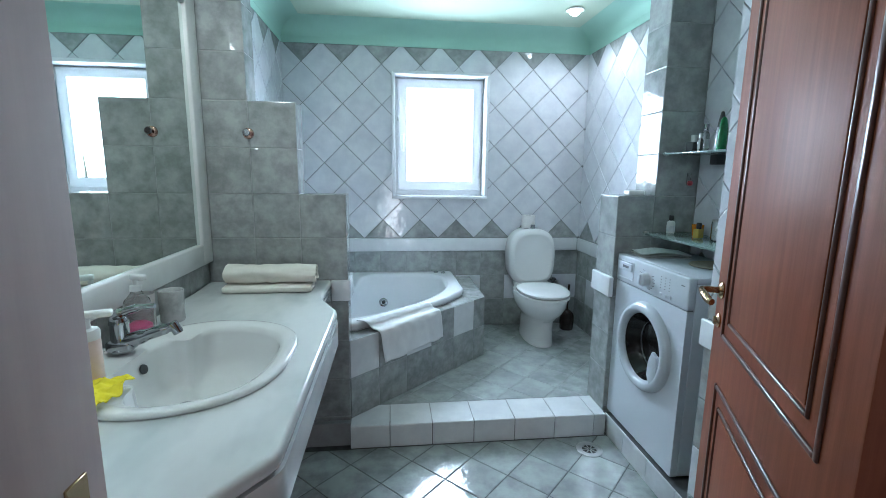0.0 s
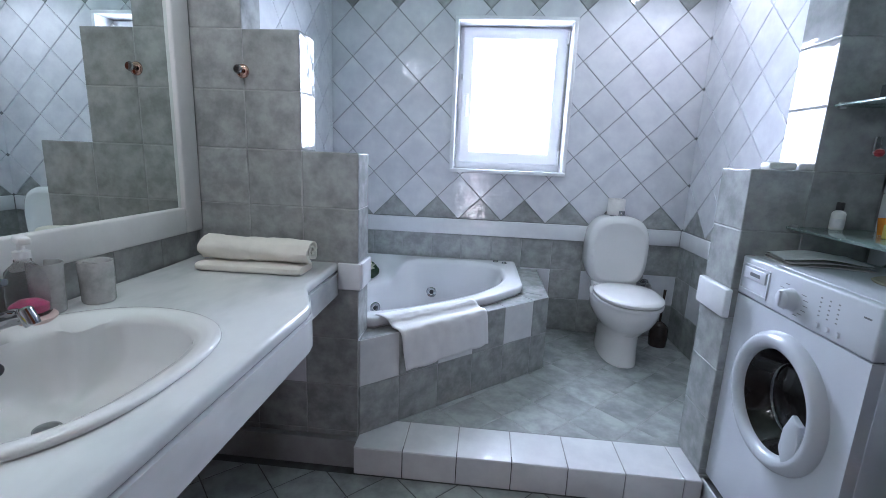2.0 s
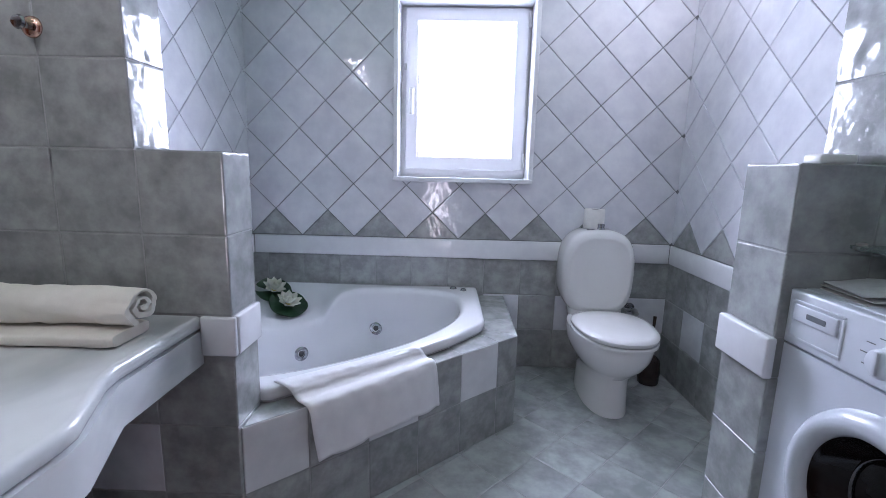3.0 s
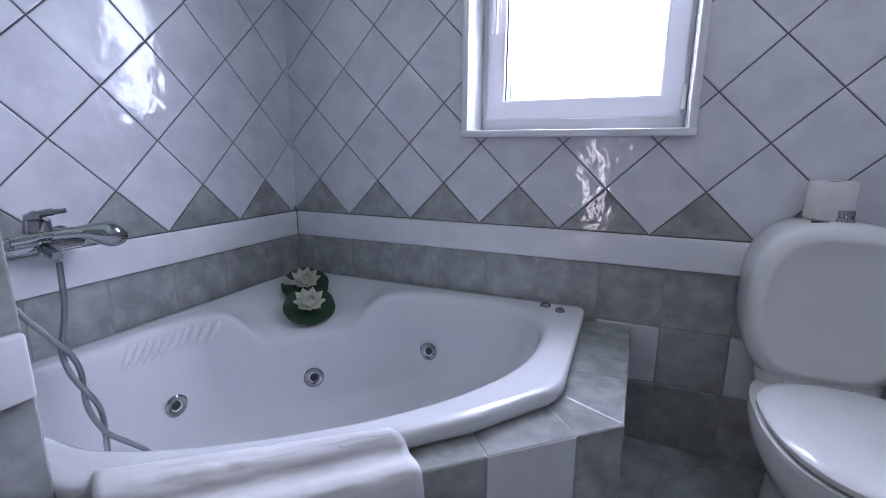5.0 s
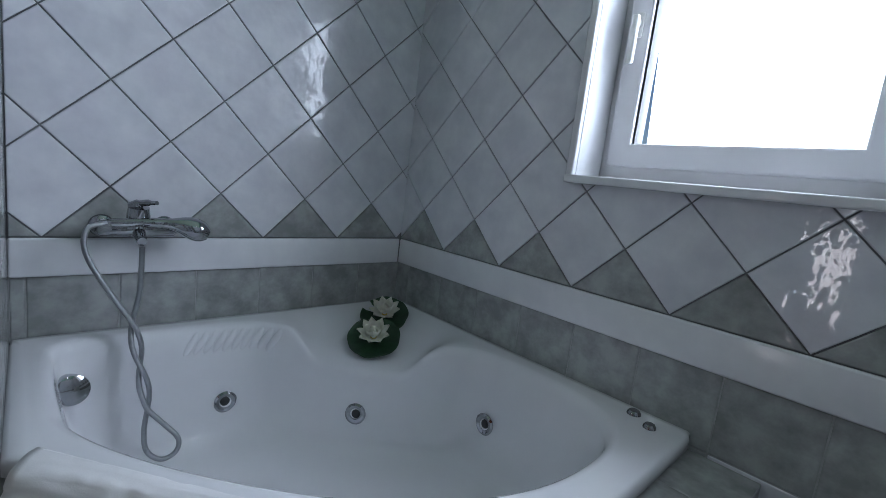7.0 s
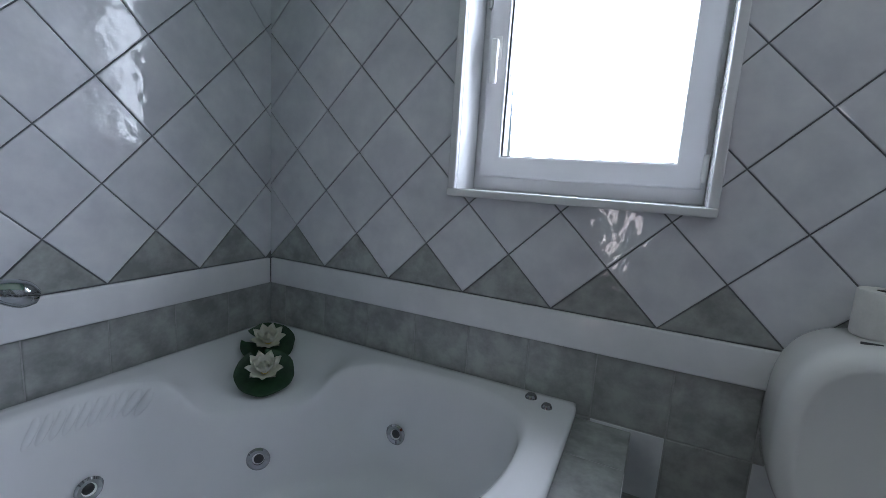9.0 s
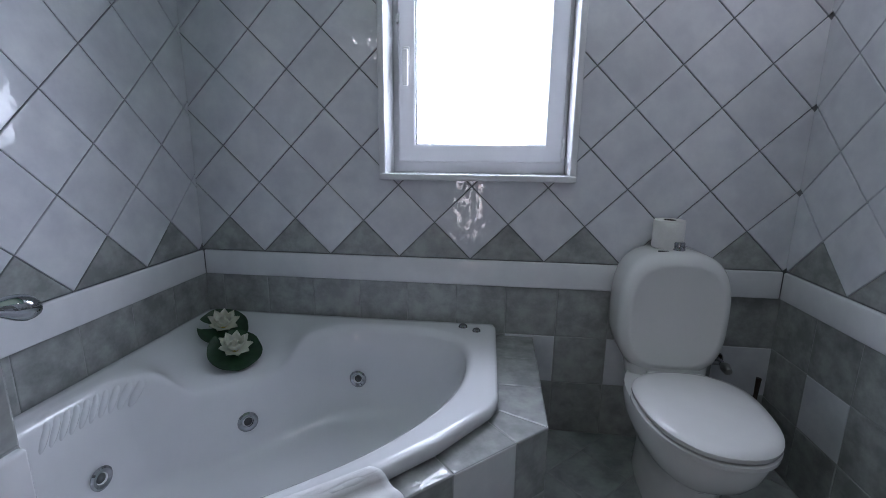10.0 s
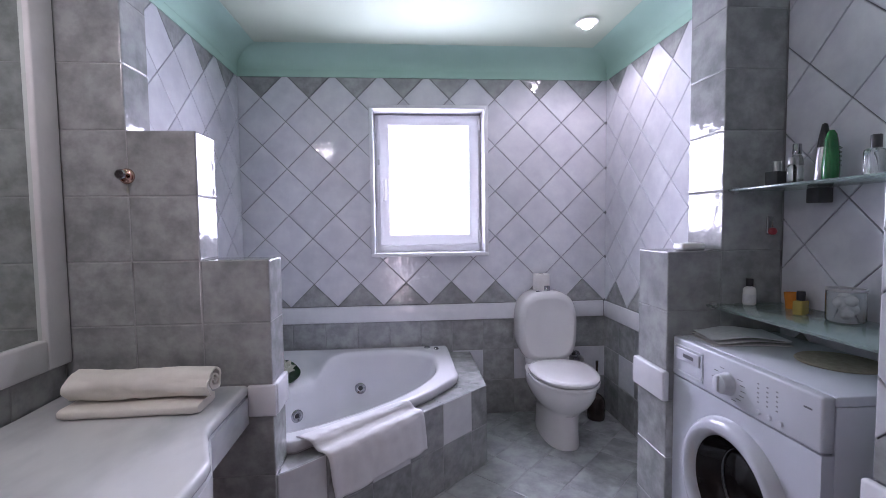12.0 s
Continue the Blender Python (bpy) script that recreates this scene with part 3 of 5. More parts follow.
dir_a = math.degrees(math.atan2(0.903, 0.429))
place(door, pose(1.472, -3.006, 0, 0, 0, dir_a))

# ---- ceiling spot, mirror lights ----
downlight = thing("ceiling_downlight", "small round lit downlight set in the ceiling", "ceiling light")
part("bezel", lathe([(0.041, 0.0), (0.056, 0.0), (0.058, 0.004), (0.054, 0.009), (0.043, 0.010), (0.041, 0.006)], 32), M_WPLAST, downlight)
part("bulb", lathe([(0, -0.030), (0.018, -0.027), (0.031, -0.016), (0.038, 0.0), (0.040, 0.006), (0, 0.006)], 28), M_GLOW, downlight, "glowing white lens").visible_shadow = False
place(downlight, pose(1.955, -0.50, CEIL - 0.011))

mirror_lamp = thing("mirror_lamp", "chrome rail with two small glowing bulbs above the mirror", "wall lamp")
part("rail", box((-0.058, -2.55, 2.135), (-0.030, -1.95, 2.165), 0.004, 2), M_CHROME, mirror_lamp)
for by in (-2.02, -2.48):
    part("arm", tube([(-0.04, by, 2.15), (0.09, by, 2.15)], 0.006, 10), M_CHROME, mirror_lamp)
    part("bulb", lathe([(0, -0.022), (0.013, -0.018), (0.021, -0.006), (0.021, 0.006), (0.013, 0.018), (0, 0.022)], 20, pose(0.110, by, 2.15, 0, 90, 0)), M_BULB, mirror_lamp, "glowing bulb").visible_shadow = False

# ---- mirror ----
mirror = thing("wall_mirror", "large wall mirror in a broad white frame", "mirror")
MY0, MY1, MZ0, MZ1, FW = -2.86, -1.374, 0.940, 2.10, 0.092
FX0, FX1 = -0.0595, -0.036
for lo, hi in (((MY0, MZ0), (MY0 + FW, MZ1)), ((MY1 - FW, MZ0), (MY1, MZ1)), ((MY0 + FW, MZ0), (MY1 - FW, MZ0 + FW)), ((MY0 + FW, MZ1 - FW), (MY1 - FW, MZ1))):
    part("frame_rail", box((FX0, lo[0], lo[1]), (FX1, hi[0], hi[1]), 0.007, 3), M_FRAME, mirror, "white frame rail")
part("glass", box((FX0, MY0 + FW - 0.01, MZ0 + FW - 0.01), (FX0 + 0.008, MY1 - FW + 0.01, MZ1 - FW + 0.01)), M_MIRROR, mirror, "silvered mirror glass", smooth=False)

# ---- counter ----
counter = thing("counter_top", "white veined marble washbasin counter with rounded front edge", "counter")
arc = [(0.572, -2.690), (0.571, -2.708), (0.567, -2.724), (0.559, -2.738), (0.548, -2.752), (0.440, -2.895), (0.352, -3.008)]
OUT = [(-0.058, LY0 - 0.002), (0.488, LY0 - 0.002), (0.492, -1.655), (0.503, -1.70), (0.550, -1.80), (0.567, -1.835), (0.572, -1.87)] + arc + [(-0.058, -3.008)]
SX, SY, SRX, SRY = 0.238, -2.277, 0.262, 0.308
CT = 0.842


def counter_mesh():
    bm = bmesh.new()
    outer = [bm.verts.new((x, y, CT)) for x, y in OUT]
    hole = [bm.verts.new((SX + 0.90 * SRX * math.cos(a), SY + 0.90 * SRY * math.sin(a), CT)) for a in [2 * math.pi * k / 48 for k in range(48)]]
    es = [bm.edges.new((g[k - 1], g[k])) for g in (outer, hole) for k in range(len(g))]
    bmesh.ops.triangle_fill(bm, use_beauty=True, use_dissolve=False, edges=es)
    r = bmesh.ops.extrude_face_region(bm, geom=bm.faces[:])
    low = [v for v in r["geom"] if isinstance(v, bmesh.types.BMVert)]
    bmesh.ops.translate(bm, vec=(0, 0, -0.036), verts=low)
    rim = [e for e in bm.edges if len(e.link_faces) == 2 and abs(e.verts[0].co.z - e.verts[1].co.z) < 1e-6 and e.calc_face_angle(0) > 1.2
           and (e.verts[0].co.x > 0.3 or e.verts[0].co.y < -2.6) and max(abs(e.verts[0].co.x - SX) / SRX, abs(e.verts[0].co.y - SY) / SRY) > 0.99]
    bmesh.ops.bevel(bm, geom=rim, offset=0.014, segments=4, affect="EDGES", profile=0.5)
    return bm


part("slab", counter_mesh(), M_MARBLE, counter)


def strip(poly, z0, z1, t):
    """An upright board that follows a line, t thick towards its left."""
    bm = bmesh.new()
    rings = []
    for k, p in enumerate(poly):
        p = Vector(p)
        a, b = Vector(poly[max(k - 1, 0)]), Vector(poly[min(k + 1, len(poly) - 1)])
        d = (b - a).normalized()
        q = p + Vector((d.y, -d.x)) * -t
        rings.append([bm.verts.new((p.x, p.y, z0)), bm.verts.new((p.x, p.y, z1)), bm.verts.new((q.x, q.y, z1)), bm.verts.new((q.x, q.y, z0))])
    skin(bm, rings, True)
    bm.faces.new(rings[0])
    bm.faces.new(rings[-1][::-1])
    return bm


inner = [(0.488, LY0 - 0.004), (0.493, -1.66), (0.567, -1.83), (0.575, -1.875)] + [(x + 0.003, y + 0.004) for x, y in arc] + [(0.1, -3.003), (-0.056, -3.003)]
part("apron", strip(inner, 0.718, CT - 0.037, -0.022), M_MARBLE, counter, "white marble apron")
for cy in (-1.90, -2.62):
    part("bracket", box((-0.058, cy - 0.02, 0.765), (0.42, cy + 0.02, CT - 0.0365), 0.003, 1), M_STEEL, counter, "steel bracket")


# ---- washbasin ----
def oval(v, a):
    """Fuller than an ellipse towards the front edge."""
    p = 2.0 + 0.55 * max(0.0, math.cos(a))
    return math.copysign(abs(v) ** (2 / p), v)


def basin_mesh():
    bm = bmesh.new()
    n = 72
    spec = [(0.905, -0.010), (0.985, -0.001), (1.0, 0.004), (0.995, 0.009), (0.982, 0.0125), (0.955, 0.0135), (0.90, 0.0125), (0.865, 0.008)]
    bowl = [(1.0, 0.005), (0.985, -0.010), (0.955, -0.046), (0.905, -0.090), (0.79, -0.122), (0.54, -0.136), (0.28, -0.141), (0.09, -0.144)]
    rings = []
    for s, z in spec:
        rings.append([bm.verts.new((SX + s * SRX * oval(math.cos(a), a), SY + s * SRY * oval(math.sin(a), a), CT + z)) for a in [2 * math.pi * k / n for k in range(n)]])
    cx, cy = SX + 0.014, SY - 0.006
    for s, z in bowl:
        ring = []
        for k in range(n):
            a = 2 * math.pi * k / n
            # tap ledge at the back and a shallow shell-like fold in the rim on each side of it
            f = 1.0 - 0.17 * math.exp(-((abs(a - math.pi)) / 0.55) ** 2)
            f -= 0.27 * math.exp(-((abs(abs(a - math.pi) - 0.95)) / 0.20) ** 2)
            ring.append(bm.verts.new((cx - 0.055 * (1 - s) + s * f * 0.202 * oval(math.cos(a), a), cy + 0.028 * (1 - s) + s * f * 0.251 * oval(math.sin(a), a), CT + z)))
        rings.append(ring)
    skin(bm, rings, True)
    bm.faces.new(rings[-1])
    return bm


basin = thing("washbasin", "oval white ceramic drop-in basin with shaped bowl", "washbasin")
part("bowl", basin_mesh(), M_CERAMIC, basin, auto=80)
# no hole is cut: a dark disc carries the overflow's inner shade
part("overflow", lathe([(0, 0.004), (0.010, 0.004), (0.013, 0.003), (0.014, 0.0)], 20, pose(0.092, SY + 0.034, CT - 0.036, 0, 74, -12)), M_DARK, basin, "dark disc for the shade in the overflow hole")
part("drain", lathe([(0, 0.004), (0.016, 0.005), (0.022, 0.003), (0.024, 0.0)], 24, pose(SX - 0.040, SY + 0.022, CT - 0.1435)), M_CHROME, basin, "chrome drain plug")

def loft_box(x, y, z):
    return box((x - 0.031, y - 0.026, z), (x + 0.035, y + 0.026, z + 0.034), 0.011, 4)


tap = thing("basin_mixer_tap", "chrome single-lever mixer tap on the basin", "tap")
FXB, FYB, FZB = 0.036, -2.232, CT + 0.016
part("body", lathe([(0, 0), (0.027, 0), (0.028, 0.006), (0.024, 0.012), (0.023, 0.075), (0.025, 0.08), (0.021, 0.095), (0, 0.099)], 28, pose(FXB, FYB, FZB)), M_CHROME, tap)
spout_pts = spline([(FXB + 0.0, FYB, FZB + 0.022), (FXB + 0.06, FYB - 0.006, FZB + 0.042), (FXB + 0.115, FYB - 0.012, FZB + 0.062), (FXB + 0.150, FYB - 0.016, FZB + 0.073)], 5)
part("spout", tube(spout_pts, [0.020] * 6 + [0.016] * 6 + [0.013] * 4, 16), M_CHROME, tap)
part("aerator", lathe([(0, -0.020), (0.012, -0.020), (0.0135, -0.016), (0.0135, 0.012), (0.010, 0.016), (0, 0.017)], 20, pose(FXB + 0.150, FYB - 0.016, FZB + 0.070, 0, -28, 0)), M_CHROME, tap)
part("base_plate", loft_box(FXB, FYB, FZB), M_CHROME, tap)
part("lever", tube(spline([(FXB - 0.005, FYB, FZB + 0.097), (FXB + 0.02, FYB - 0.001, FZB + 0.112), (FXB + 0.06, FYB - 0.003, FZB + 0.124), (FXB + 0.098, FYB - 0.004, FZB + 0.127)], 5), [0.017] * 4 + [0.011] * 6 + [0.007] * 6, 12), M_CHROME, tap)


# ---- bath ----
RIM = 0.578
HEX = [(0.002, -0.002), (1.245, -0.002), (1.257, -0.545), (1.240, -0.605), (1.115, -0.775), (0.958, -0.935), (0.795, -1.075), (0.66, -1.17), (0.59, -1.2335), (0.002, -1.2335)]


def ray_poly(c, a, poly):
    d = Vector((math.cos(a), math.sin(a)))
    best = 9.0
    for k in range(len(poly)):
        p, q = Vector(poly[k - 1]), Vector(poly[k])
        e = q - p
        den = d.x * e.y - d.y * e.x
        if abs(den) < 1e-9:
            continue
        w = p - Vector(c)
        t, u = (w.x * e.y - w.y * e.x) / den, (w.x * d.y - w.y * d.x) / den
        if t > 0 and -1e-6 <= u <= 1 + 1e-6:
            best = min(best, t)
    return best


def smooth_poly(poly, rounds=3):
    p = [Vector(q) for q in poly]
    for _ in range(rounds):
        p = [x for k in range(len(p)) for x in (p[k] * 0.75 + p[(k + 1) % len(p)] * 0.25, p[k] * 0.25 + p[(k + 1) % len(p)] * 0.75)]
    return [(q.x, q.y) for q in p]


BASIN_TOP = smooth_poly([(0.080, -1.02), (0.075, -1.155), (0.22, -1.165), (0.40, -1.16), (0.54, -1.15), (0.78, -1.0), (1.03, -0.76), (1.175, -0.46), (1.13, -0.085), (0.63, -0.085), (0.555, -0.19), (0.38, -0.405), (0.15, -0.59), (0.085, -0.66)][::-1])
BASIN_LOW = smooth_poly([(0.29, -1.07), (0.155, -1.075), (0.155, -0.94), (0.165, -0.74), (0.24, -0.62), (0.41, -0.43), (0.60, -0.21), (0.71, -0.165), (1.02, -0.17), (1.06, -0.46), (0.93, -0.74), (0.72, -0.94), (0.53, -1.05)])
BC = (0.60, -0.66)


def bath_profile(a):
    """(radius, drop from the rim) from the outside in, along the bearing a."""
    ro, ri, rl = ray_poly(BC, a, HEX), ray_poly(BC, a, BASIN_TOP), ray_poly(BC, a, BASIN_LOW)
    off = abs(((a - math.radians(132) + math.pi) % (2 * math.pi)) - math.pi)
    w = 0.5 + 0.5 * math.cos(math.pi * min(1.0, max(0.0, (off - 0.34) / 0.30)))
    dip = 0.105 * w
    flat = ri + 0.020
    return [(ro - 0.014, -0.060), (ro - 0.012, -0.041), (ro - 0.006, -0.040), (ro, -0.034), (ro, -0.014), (ro - 0.003, -0.005), (ro - 0.011, 0.0), (ro - 0.034, 0.0),
            (w * (ro * 0.72 + ri * 0.28) + (1 - w) * (flat * 0.5 + (ro - 0.034) * 0.5), -0.30 * dip), (w * (ro * 0.42 + ri * 0.58) + (1 - w) * flat, -0.66 * dip),
            (ri + 0.010, -0.002 - 0.92 * dip), (ri - 0.003, -0.010 - dip), (ri - 0.012, -0.030 - dip), (ri * 0.66 + rl * 0.34, -0.17), (ri * 0.25 + rl * 0.75, -0.32), (rl * 0.90, -0.365), (rl * 0.45, -0.375)]


def bath_wall(x, y, z):
    """The place on the bath's inner side at the bearing of (x, y) and the height z."""
    a = math.atan2(y - BC[1], x - BC[0])
    prof = bath_profile(a)[11:]
    for (r0, z0), (r1, z1) in zip(prof, prof[1:]):
        if z1 <= z - RIM <= z0:
            t = (z - RIM - z0) / (z1 - z0)
            r = r0 + t * (r1 - r0)
            return (BC[0] + r * math.cos(a), BC[1] + r * math.sin(a), z)
    return (x, y, z)


def bath_deck(x, y):
    """The height of the bath's upper side at (x, y)."""
    a, r = math.atan2(y - BC[1], x - BC[0]), math.hypot(x - BC[0], y - BC[1])
    prof = bath_profile(a)[6:]
    for (r0, z0), (r1, z1) in zip(prof, prof[1:]):
        if r1 <= r <= r0:
            return RIM + z0 + (z1 - z0) * (r0 - r) / max(1e-6, r0 - r1)
    return RIM


def bath_mesh():
    bm = bmesh.new()
    n = 216
    rings = [[] for _ in range(17)]
    for k in range(n):
        a = 2 * math.pi * (k + 0.5) / n
        for g, (r, z) in zip(rings, bath_profile(a)):
            g.append(bm.verts.new((BC[0] + r * math.cos(a), BC[1] + r * math.sin(a), RIM + z)))
    skin(bm, rings, True)
    bm.faces.new(rings[-1])
    return bm


bath = thing("corner_bath", "white acrylic corner whirlpool bath with jets and corner shelf", "bathtub")
part("tub", bath_mesh(), M_ACRYLIC, bath, auto=60)


def facing(p, q):
    return look(p, tuple(Vector(p) * 2 - Vector(q)))


def jet(p, target):
    j = part("jet", lathe([(0.034, 0.0), (0.0345, 0.003), (0.028, 0.007), (0.018, 0.004), (0.016, -0.004)], 28, facing(p, target)), M_CHROME, bath, "round chrome whirlpool jet")
    part("nozzle", lathe([(0, 0.004), (0.008, 0.004), (0.014, 0.0005), (0.017, -0.003)], 20, facing(p, target)), M_DARK, j, "dark nozzle")


for p, q in (((0.141, -0.737, 0.336), (0.8, -0.80, 0.40)), ((0.368, -0.383, 0.330), (0.8, -0.88, 0.42)), ((0.703, -0.134, 0.364), (0.74, -0.85, 0.44))):
    jet(bath_wall(*p), q)
over = Vector(bath_wall(0.125, -1.118, 0.464))
p_over = tuple(over + 0.030 * (Vector((1.2, -0.9, 0.80)) - over).normalized())
part("overflow_knob", lathe([(0, 0.022), (0.026, 0.022), (0.037, 0.018), (0.040, 0.009), (0.039, -0.050)], 32, facing(p_over, (1.2, -0.9, 0.80))), M_CHROME, bath, "round chrome overflow knob")
for k in range(10):
    yy = -0.560 - 0.028 * k
    line = [Vector(bath_wall(0.08, yy - dy, RIM - dz)) - Vector((0.0085, 0, 0.004)) for dy, dz in ((0, 0.010), (0.014, 0.030), (0.034, 0.060), (0.050, 0.084))]
    part("headrest_rib", tube(spline(line, 5), [0.0138 * math.sin(math.pi * (0.04 + 0.92 * i / 15)) ** 0.35 for i in range(16)], 14), M_ACRYLIC, bath)
for bx, by, r in ((1.115, -0.050, 0.017), (1.170, -0.085, 0.015)):
    part("button", lathe([(0, 0.011), (r * 0.75, 0.011), (r, 0.006), (r * 1.08, 0.0)], 24, pose(bx, by, RIM - 0.001)), M_CHROME, bath, "chrome push button")
part("corner_cap", lathe([(0, 0.003), (0.016, 0.003), (0.018, 0.0)], 20, pose(0.06, -0.055, RIM - 0.0005)), M_STEEL, bath, "dark metal cap")

# tiled bath front and ledge
LEDGE = 0.532
apron_wall = tagged(mesh_ob("wall_bath_front", prism([(1.394 - TB, 0.003), (1.394 - TB, -0.612 + TB * 0.4), (0.567, -1.360 + TB * 1.4), (0.565, LY1 + 0.004), (0.62, -1.19), (0.66, -1.165), (0.95, -0.918), (1.205, -0.62), (1.237, -0.55), (1.237, 0.003)][::-1], 0.10, LEDGE - TB), M_GROUT_LIGHT),
                    "grey-tiled bath surround with white insert tiles", "bath surround", kind="structure")

# ---- toilet ----
TX, TZ = 1.858, 0.12


def superring(bm, cx, cy, z, rx, ryf, ryb, n=48, p=2.4):
    """A rounded outline; ryf towards -y (front), ryb towards +y."""
    ring = []
    for k in range(n):
        a = 2 * math.pi * k / n
        c, s = math.cos(a), math.sin(a)
        x = rx * math.copysign(abs(c) ** (2 / p), c)
        y = (ryb if s > 0 else ryf) * math.copysign(abs(s) ** (2 / p), s)
        ring.append(bm.verts.new((cx + x, cy + y, z)))
    return ring


def loft(rows, n=48, p=2.4, cap=(True, True)):
    bm = bmesh.new()
    rings = [superring(bm, *r, n=n, p=p) for r in rows]
    skin(bm, rings, True)
    if cap[0]:
        bm.faces.new(rings[0][::-1])
    if cap[1]:
        bm.faces.new(rings[-1])
    return bm


toilet = thing("toilet", "white ceramic close-coupled toilet with closed lid", "toilet")
part("pedestal", loft([(TX, -0.33, TZ, 0.101, 0.203, 0.28), (TX, -0.33, TZ + 0.012, 0.102, 0.206, 0.28), (TX, -0.33, TZ + 0.06, 0.098, 0.199, 0.27), (TX, -0.33, TZ + 0.13, 0.097, 0.196, 0.27), (TX, -0.33, TZ + 0.185, 0.104, 0.203, 0.27),
                       (TX, -0.33, TZ + 0.22, 0.128, 0.243, 0.27), (TX, -0.33, TZ + 0.255, 0.154, 0.285, 0.26), (TX, -0.335, TZ + 0.30, 0.171, 0.311, 0.26), (TX, -0.34, TZ + 0.35, 0.178, 0.322, 0.26), (TX, -0.34, TZ + 0.368, 0.175, 0.318, 0.26)], p=2.3), M_CERAMIC, toilet)
part("seat", loft([(TX, -0.40, TZ + 0.370, 0.176, 0.268, 0.16), (TX, -0.40, TZ + 0.372, 0.183, 0.276, 0.165), (TX, -0.40, TZ + 0.384, 0.184, 0.277, 0.165), (TX, -0.40, TZ + 0.388, 0.180, 0.273, 0.16)], p=2.25), M_SEAT, toilet)
part("lid", loft([(TX, -0.40, TZ + 0.394, 0.174, 0.268, 0.160), (TX, -0.40, TZ + 0.394, 0.178, 0.273, 0.165), (TX, -0.40, TZ + 0.398, 0.181, 0.276, 0.168), (TX, -0.40, TZ + 0.408, 0.181, 0.276, 0.168), (TX, -0.40, TZ + 0.416, 0.174, 0.268, 0.160), (TX, -0.40, TZ + 0.421, 0.150, 0.244, 0.14), (TX, -0.40, TZ + 0.423, 0.07, 0.12, 0.07)], p=2.3), M_SEAT, toilet)


def tank_mesh():
    # outline in x and z, pushed out in y with a soft edge
    out = []
    n = 56
    for k in range(n):
        a = 2 * math.pi * k / n
        c, s = math.cos(a), math.sin(a)
        p = 3.6 if s < 0 else 2.9
        w = 0.183 - 0.012 * max(0.0, -s)
        out.append((w * math.copysign(abs(c) ** (2 / p), c), 0.222 * math.copysign(abs(s) ** (2 / p), s)))
    bm = bmesh.new()
    rings = []
    for f, y in ((0.90, -0.004), (0.985, -0.006), (1.0, -0.02), (1.0, -0.13), (0.985, -0.155), (0.94, -0.174), (0.84, -0.186), (0.80, -0.187), (0.78, -0.184), (0.4, -0.183)):
        rings.append([bm.verts.new((TX + f * x, y, 0.712 + f * z)) for x, z in out])
    skin(bm, rings, True)
    bm.faces.new(rings[0])
    bm.faces.new(rings[-1])
    return bm


part("tank", tank_mesh(), M_CERAMIC, toilet, auto=60)
part("tank_neck", loft([(TX, -0.14, TZ + 0.34, 0.13, 0.06, 0.11), (TX, -0.13, TZ + 0.40, 0.14, 0.05, 0.10)], p=3), M_CERAMIC, toilet)
part("flush_slot", box((TX - 0.070, -0.140, 0.9290), (TX - 0.034, -0.136, 0.9342), 0.0008, 1), M_DARK, toilet, "short dark slot in the tank top")
part("flush_button", lathe([(0, 0.032), (0.017, 0.032), (0.019, 0.028), (0.018, 0.012), (0.021, 0.008), (0.021, 0.0)], 24, pose(TX + 0.005, -0.115, 0.930)), M_CHROME, toilet, "chrome flush button")
for sx in (-0.07, 0.07):
    part("seat_hinge", tube([(TX + sx - 0.02, -0.225, TZ + 0.395), (TX + sx + 0.02, -0.225, TZ + 0.395)], 0.010, 12), M_SEAT, toilet)

paper_roll = thing("toilet_roll", "white toilet paper roll standing on the toilet tank", "toilet paper")
part("paper", lathe([(0.021, 0.0), (0.050, 0.0), (0.052, 0.004), (0.052, 0.094), (0.050, 0.098), (0.021, 0.098)], 36), M_PAPER, paper_roll)
part("core", lathe([(0.0205, 0.097), (0.0205, 0.001), (0.0195, 0.001), (0.0195, 0.097)], 24), M_CARD, paper_roll, "cardboard core")
place(paper_roll, pose(TX - 0.018, -0.068, 0.9335))

valve = thing("water_valve", "chrome angle valve with hose on the tiled wall", "valve")
part("body", tube([(2.095, 0.002, 0.487), (2.095, -0.065, 0.487)], 0.012, 14), M_CHROME, valve)
part("rose", lathe([(0, 0.008), (0.022, 0.008), (0.027, 0.002), (0.027, -0.001)], 24, pose(2.095, 0, 0.487, 90, 0, 0)), M_CHROME, valve)
part("knob", tube([(2.095, -0.055, 0.487), (2.095, -0.075, 0.487), (2.095, -0.10, 0.480)], [0.012, 0.019, 0.014], 10), M_STEEL, valve, "dull metal knob")
part("hose", tube(spline([(2.09, -0.045, 0.487), (2.05, -0.05, 0.492), (2.01, -0.06, 0.520), (1.985, -0.07, 0.555)], 6), 0.007, 10), M_HOSE, valve, "braided hose")

brush = thing("toilet_brush", "dark brown toilet brush in a round holder", "toilet brush")
part("holder", lathe([(0, 0), (0.044, 0), (0.047, 0.006), (0.050, 0.06), (0.047, 0.11), (0.042, 0.125), (0.038, 0.125), (0.038, 0.02), (0, 0.018)], 32), M_BRUSH, brush)
part("collar", lathe([(0, 0.150), (0.012, 0.150), (0.030, 0.138), (0.040, 0.126), (0.040, 0.122), (0, 0.121)], 28), M_BRUSH, brush)
part("grip", tube([(0, 0, 0.145), (0.004, 0.004, 0.28), (0.006, 0.005, 0.345)], [0.006, 0.006, 0.008], 12), M_BRUSH, brush)
place(brush, pose(2.168, -0.150, 0.12) @ Matrix.Diagonal((1.12, 1.12, 1.06, 1)))

